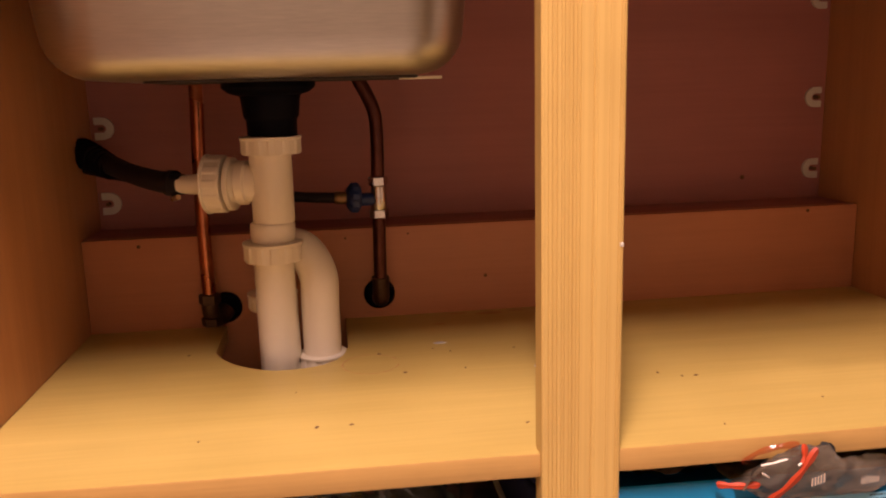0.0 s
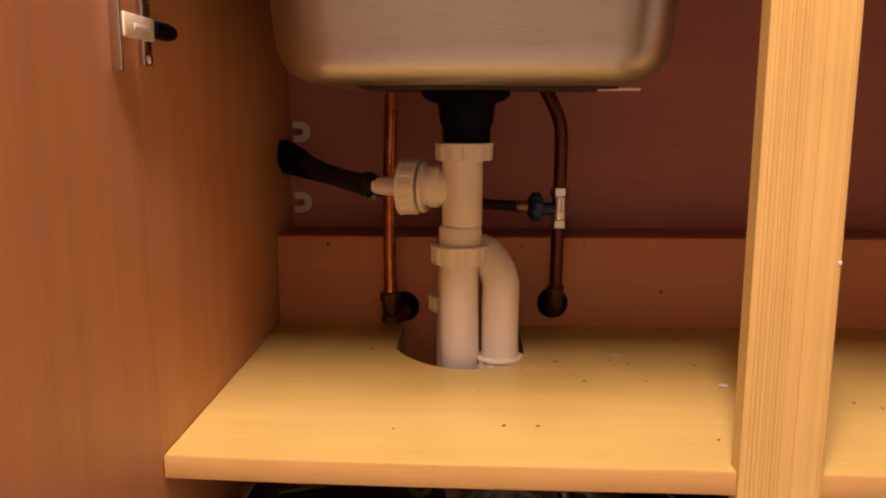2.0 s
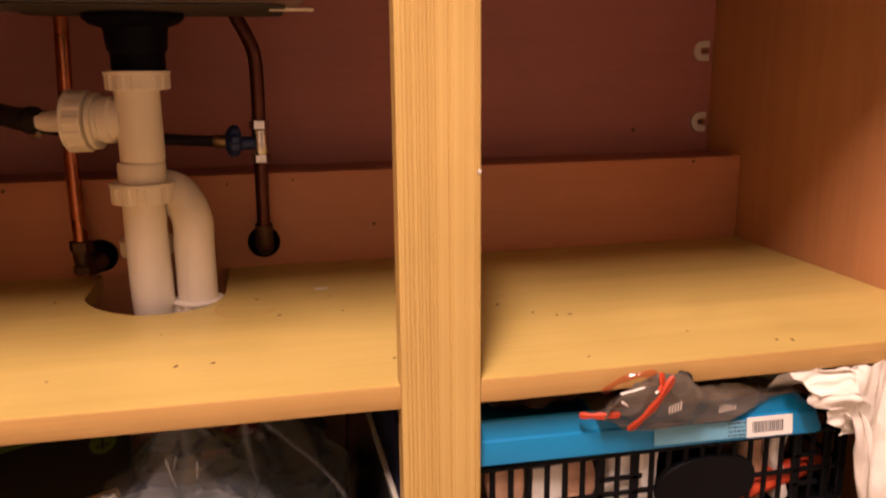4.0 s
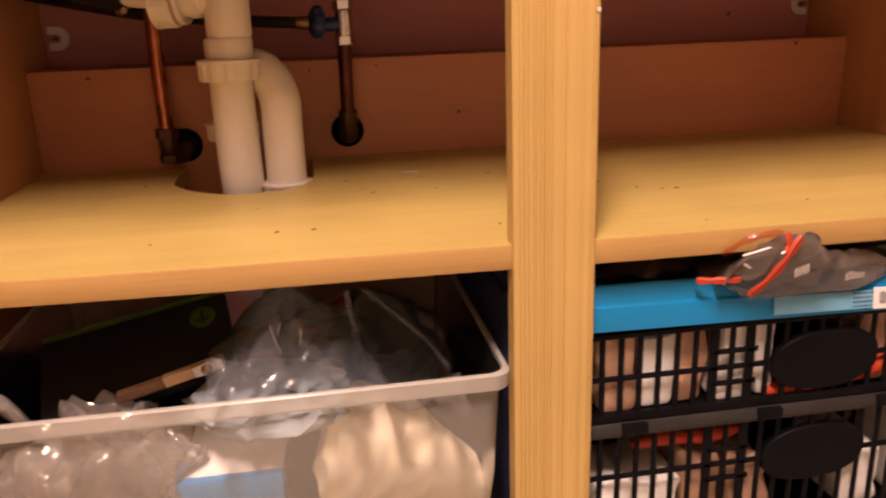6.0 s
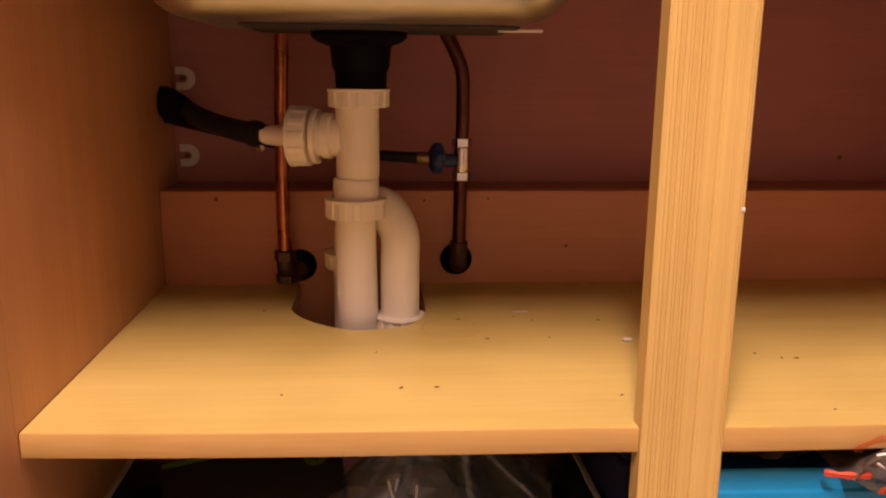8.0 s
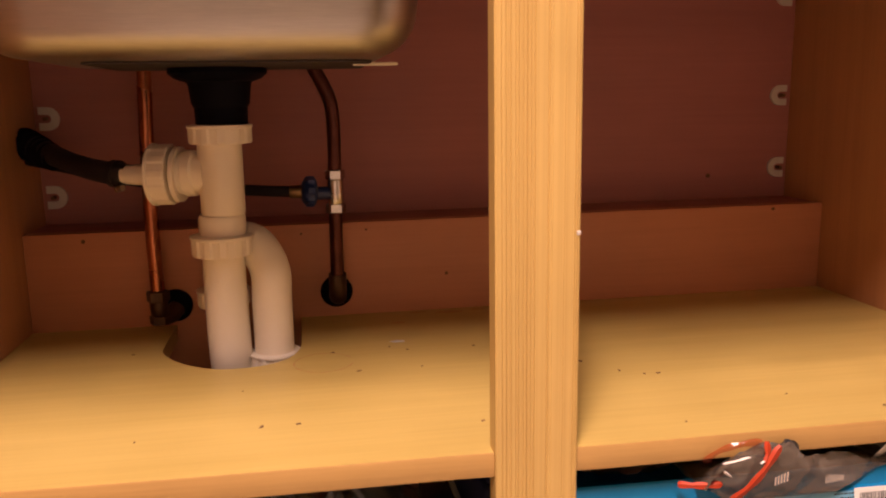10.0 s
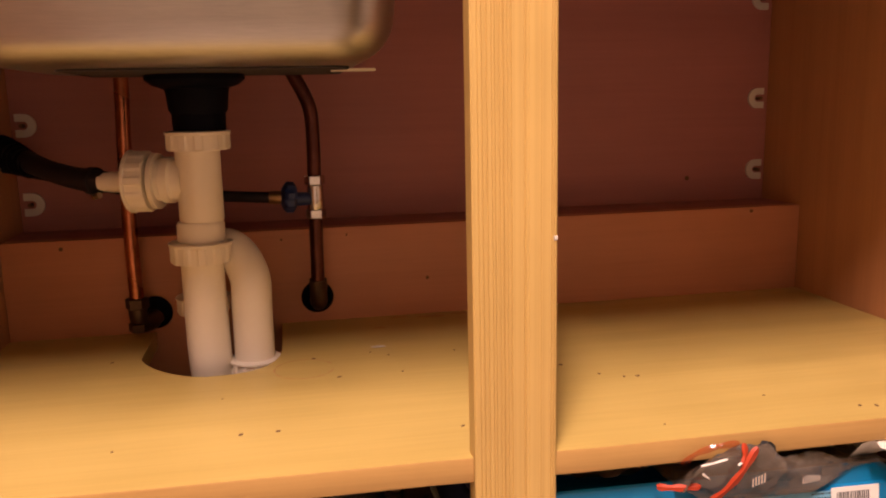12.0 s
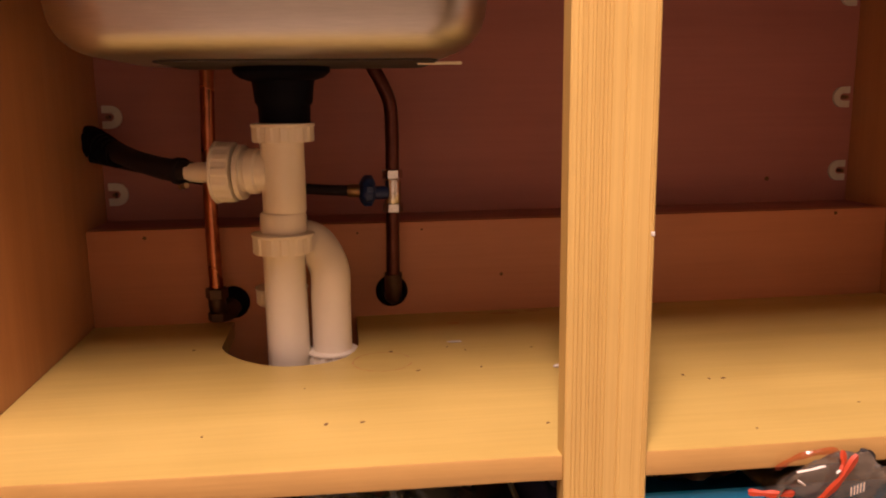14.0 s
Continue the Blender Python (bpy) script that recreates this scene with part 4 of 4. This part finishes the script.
crate(BASE + 0.001, 0.289, 0.238, "black plastic lattice crate standing on the cabinet base", (0.698, 0.240))
crate(0.2895, 0.366, 0.327, "black plastic lattice crate stacked under a blue tray", (0.700, 0.326), 0.004)

tray = thing("blue_tray", "turquoise blue plastic tray lid resting on the crates", "tray", (0.66, 0.12, 0.367))
tcx, tcy = 0.6335, 0.128


def tray_ring(z, hx, hy, r=0.012):
    return [(x, y, z) for x, y in rrect(tcx, tcy, hx, hy, r, 6)]


b = loft([tray_ring(0.3675, 0.1725, 0.1335), tray_ring(0.3668, 0.1755, 0.1362), tray_ring(0.3690, 0.1760, 0.1366), tray_ring(0.3855, 0.1700, 0.1345), tray_ring(0.3872, 0.1675, 0.1322),
          tray_ring(0.4005, 0.1510, 0.1288), tray_ring(0.4018, 0.1490, 0.1275), tray_ring(0.4012, 0.1470, 0.1255), tray_ring(0.3770, 0.1440, 0.1235)], (True, True))
for v in b.verts:
    v.co.z += (0.81 - v.co.x) * 0.018
part("tray_body", b, M_TRAY, tray, "", 25)
LB = Matrix.Translation((0.7095, -0.0093, 0.3792)) @ pose(0, 0, 0, 82, 0, 0) @ pose(0, 0, 0, 0, 0, -1.03)
label_panel = part("label_panel", tilted(box(-0.066, 0.064, -0.0070, 0.0075, 0.0001, 0.0006, 0), LB), M_LABEL_BLUE, tray, "pale printed sticker")
part("barcode_label", tilted(box(0.0195, 0.063, -0.0080, 0.0095, 0.0007, 0.0011, 0), LB), M_LABEL_GLINT, label_panel, "white barcode label")
b = bmesh.new()
x = 0.0245
while x < 0.054:
    w = random.choice((0.0006, 0.0009, 0.0013))
    box(x, x + w, -0.0040, 0.0055, 0.0012, 0.0013, 0, b)
    x += w + random.choice((0.0006, 0.0009))
part("barcode", tilted(b, LB), M_INK, label_panel)
b = bmesh.new()
for row in range(4):
    x = 0.002
    while x < 0.021:
        w = random.uniform(0.001, 0.004)
        box(x, min(x + w, 0.022), 0.005 - row * 0.0035, 0.0062 - row * 0.0035, 0.0007, 0.0008, 0, b)
        x += w + 0.001
part("print_bars", tilted(b, LB), M_INK, label_panel)

# printed packet lying on the tray, sticking out over its front
packet = thing("snack_packet", "crumpled smoky plastic packet with orange-red seams on the tray", "packet", (0.68, 0.0, 0.40))


TOPS = ((0.592, 0.406), (0.602, 0.427), (0.612, 0.440), (0.634, 0.447), (0.654, 0.445), (0.669, 0.431), (0.694, 0.424), (0.719, 0.420), (0.757, 0.407), (0.786, 0.404))


def packet_sheet(x, y, u, v):
    """Front swells up to a crooked ridge, the back falls away under the shelf."""
    top = float(np.interp(x, [p[0] for p in TOPS], [p[1] for p in TOPS]))
    f = 1.7 * noise.noise(Vector((x * 48, v * 5.0, 7.7)))
    g = noise.noise(Vector((x * 150, v * 9.0, 2.2)))
    sag = min(1.0, max(0.0, (x - 0.598) / 0.02)) * min(1.0, max(0.0, (0.760 - x) / 0.05))
    low = 0.4022 - 0.012 * sag
    near = 1 - 0.85 * min(1.0, max(0.0, (x - 0.668) / 0.04))
    if v < 0.5:
        t = v / 0.5
        bulge = 0.018 * math.exp(-((x - 0.635) / 0.05) ** 2)
        return (x + 0.002 * g, -0.001 - 0.013 * sag * (1 - 0.6 * t) - 0.014 * near * math.sin(1.8 * t) - bulge * math.sin(2.2 * t) * (0.5 + 0.5 * t) + 0.004 * f * t + 0.0015 * g, low + (top - low) * t)
    t = (v - 0.5) / 0.5
    bulge = 0.018 * math.exp(-((x - 0.635) / 0.05) ** 2)
    return (x + 0.002 * g, -0.001 - 0.0052 * sag * (1 - t) - 0.0136 * near - 0.81 * bulge * (1 - t) ** 2 + 0.075 * t + 0.004 * f * (1 - t), 0.4025 + (top - 0.4025 + 0.002 * g) * (1 - t) ** 2.4)


def packet_bottom(x, y, u, v):
    f = noise.noise(Vector((x * 45, y * 45, 3.3)))
    return (x, y, 0.4018 + 0.002 * (f + 1))


part("film", drape(0.593, 0.785, 0, 1, 80, 40, packet_sheet, 0), M_BAG_GREY, packet, "", 60)
part("back_film", drape(0.597, 0.781, 0.001, 0.0535, 24, 14, packet_bottom, 0), M_BAG_GREY, packet, "", 60)
part("seam", ribbon([(0.6120, -0.027, 0.3985), (0.6215, -0.036, 0.4140), (0.6305, -0.041, 0.4300), (0.6410, -0.041, 0.4470)], 0.0036), M_ORANGE, packet, "orange-red printed seam")
part("seam", ribbon([(0.5760, -0.012, 0.4085), (0.5860, -0.018, 0.4095), (0.5960, -0.022, 0.4105), (0.6060, -0.024, 0.4115)], 0.0028, 0.3), M_ORANGE, packet, "orange-red printed seam")
part("seam", ribbon([(0.6300, -0.041, 0.4340), (0.6325, -0.039, 0.4410), (0.6330, -0.036, 0.4490)], 0.0026), M_ORANGE, packet, "orange-red printed seam")
part("red_print", ribbon([(0.5915, -0.022, 0.4300), (0.6000, -0.029, 0.4410), (0.6130, -0.034, 0.4470), (0.6290, -0.036, 0.4490)], 0.0030), M_REDFILM, packet, "faded red print on clear film")
# Glints on the packet film, painted as thin white strips.
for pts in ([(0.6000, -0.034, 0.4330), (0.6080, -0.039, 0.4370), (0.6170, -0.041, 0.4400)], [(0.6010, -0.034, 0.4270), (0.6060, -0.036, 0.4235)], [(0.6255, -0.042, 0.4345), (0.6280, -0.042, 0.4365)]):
    part("crease", ribbon(pts, 0.0010), M_LABEL_GLINT, packet, "white strip painted as a glint on the film")
part("print_block", crumple((0.6545, -0.028, 0.4350), (0.009, 0.005, 0.010), 0.3, 1.5, 13, 3), M_DARKCARD, packet, "dark printed panel")
b = bmesh.new()
for k in range(5):
    box(0.6390 + 0.0024 * k, 0.6400 + 0.0024 * k, -0.0392, -0.0388, 0.4150 + 0.0006 * k, 0.4215 + 0.0008 * k, 0, b)
part("print_bars", b, M_WHITE_CLIP, packet)
b = bmesh.new()
for k in range(9):
    box(0.6960 + 0.0018 * k, 0.6966 + 0.0018 * k, -0.0188, -0.0184, 0.4005 + 0.0002 * k, 0.4085 - 0.0003 * k, 0, b)
part("print_bars", b, M_WHITE_CLIP, packet)

# white cloth hanging beside the crates


def hanging(x, y, u, v):
    """Cloth from a gathered heap on the tray down over the crate's front."""
    fold = math.sin(u * 17 + 2.5 * noise.noise(Vector((u * 3, v * 2, 0.5)))) * 0.006 + 0.008 * noise.noise(Vector((u * 7, v * 6, 2.0))) + 0.005 * (1 - 2 * abs(noise.noise(Vector((u * 15, v * 12, 6.0)))))
    wob = noise.noise(Vector((u * 9, v * 9, 1.0)))
    k = min(1.0, max(0.0, (u - 0.20) / 0.22))
    drop = 0.062 + 0.170 * k * k * (3 - 2 * k)
    left = 0.757 + 0.012 * wob
    if v < 0.35:
        t = v / 0.35
        return (left + (0.955 - left) * u, 0.045 - 0.075 * t + fold * t, 0.4045 + 0.004 * wob + (0.028 + 0.006 * wob) * max(0.0, (t - 0.55) / 0.45) ** 0.7)
    t = (v - 0.35) / 0.65
    return (left + (0.955 - left) * u + 0.05 * t * (1 - u) * (1 - k) + 0.003 * math.sin(t * 9 + u * 4), -0.030 + fold * (1 - 0.3 * t) - 0.006 * math.sin(math.pi * t), 0.4325 + 0.010 * wob * (1 - t) - drop * t - 0.036 * t * k)


solo("hanging_cloth", drape(0, 1, 0, 1, 56, 80, hanging, 0), M_CLOTH_W, "white cotton cloth draped over the crates and hanging down", "cloth", smooth=70)

# things in the crates
def packed(name, x0, x1, z0, z1, y0, y1, mat, label, category, bulge=0.006):
    b = box(x0, x1, y0, y1, z0, z1, bulge, seg=2)
    bmesh.ops.subdivide_edges(b, edges=[e for e in b.edges if e.calc_length() > 0.012], cuts=5, use_grid_fill=True)
    low, mid, lean = z0, (x0 + x1) / 2, random.uniform(-0.14, 0.14)
    for v in b.verts:
        p = v.co.copy()
        f = noise.noise(Vector((p.x * 45, p.y * 30, p.z * 45)))
        g = noise.noise(Vector((p.x * 45 + 7, p.y * 30, p.z * 45)))
        up = min(1.0, (p.z - low) / 0.02)
        v.co += Vector((lean * (p.z - low) + 0.007 * f * up, 0.006 * abs(g) * up, 0.009 * g * up))
    return solo(name, b, mat, label, category, "goods in the crates")


U, L = 0.2935, BASE + 0.006
for k, (x0, x1, h, mat, word) in enumerate(((0.508, 0.540, 0.070, M_BROWNPK, "brown"), (0.543, 0.572, 0.064, M_WHITEPK, "white"), (0.575, 0.600, 0.072, M_BROWNPK, "brown"), (0.606, 0.640, 0.070, M_WHITEPK, "white"),
                                           (0.645, 0.662, 0.066, M_WHITEPK, "white"), (0.740, 0.768, 0.068, M_BROWNPK, "brown"), (0.774, 0.790, 0.072, M_WHITEPK, "white"))):
    packed("packet", x0, x1, U, U + h, 0.005 + 0.003 * (k % 3), 0.07, mat, word + " packet standing in the upper crate", "packet")
for k, (x0, x1, h, mat, word) in enumerate(((0.506, 0.536, 0.052, M_WHITEPK, "white"), (0.540, 0.585, 0.050, M_WHITEPK, "white"), (0.590, 0.625, 0.075, M_BROWNPK, "brown"), (0.630, 0.668, 0.062, M_BROWNPK, "brown"),
                                           (0.735, 0.775, 0.058, M_WHITEPK, "white"), (0.790, 0.832, 0.088, M_WHITEPK, "white"))):
    packed("packet", x0, x1, L, L + h, 0.005 + 0.003 * (k % 3), 0.08, mat, word + " packet standing in the lower crate", "packet")
solo("orange_packet", tube([(0.655, 0.012, 0.296), (0.69, 0.012, 0.298), (0.72, 0.012, 0.303), (0.76, 0.013, 0.312), (0.80, 0.014, 0.322), (0.825, 0.016, 0.326)], [0.006, 0.0085, 0.009, 0.010, 0.010, 0.006], 12), M_ORANGE, "shiny orange-red packet lying in the upper crate", "packet")
solo("orange_packet", tube([(0.54, 0.014, 0.258), (0.57, 0.013, 0.262), (0.61, 0.013, 0.260), (0.64, 0.014, 0.264)], [0.004, 0.007, 0.007, 0.004], 12), M_ORANGE, "shiny orange-red packet lying in the lower crate", "packet")
solo("brown_bag", crumple((0.560, 0.085, 0.4060), (0.058, 0.050, 0.021), 0.35, 1.4, 61, 4), M_BROWNBAG, "crumpled dark brown bag lying in the blue tray", "bag", smooth=50)
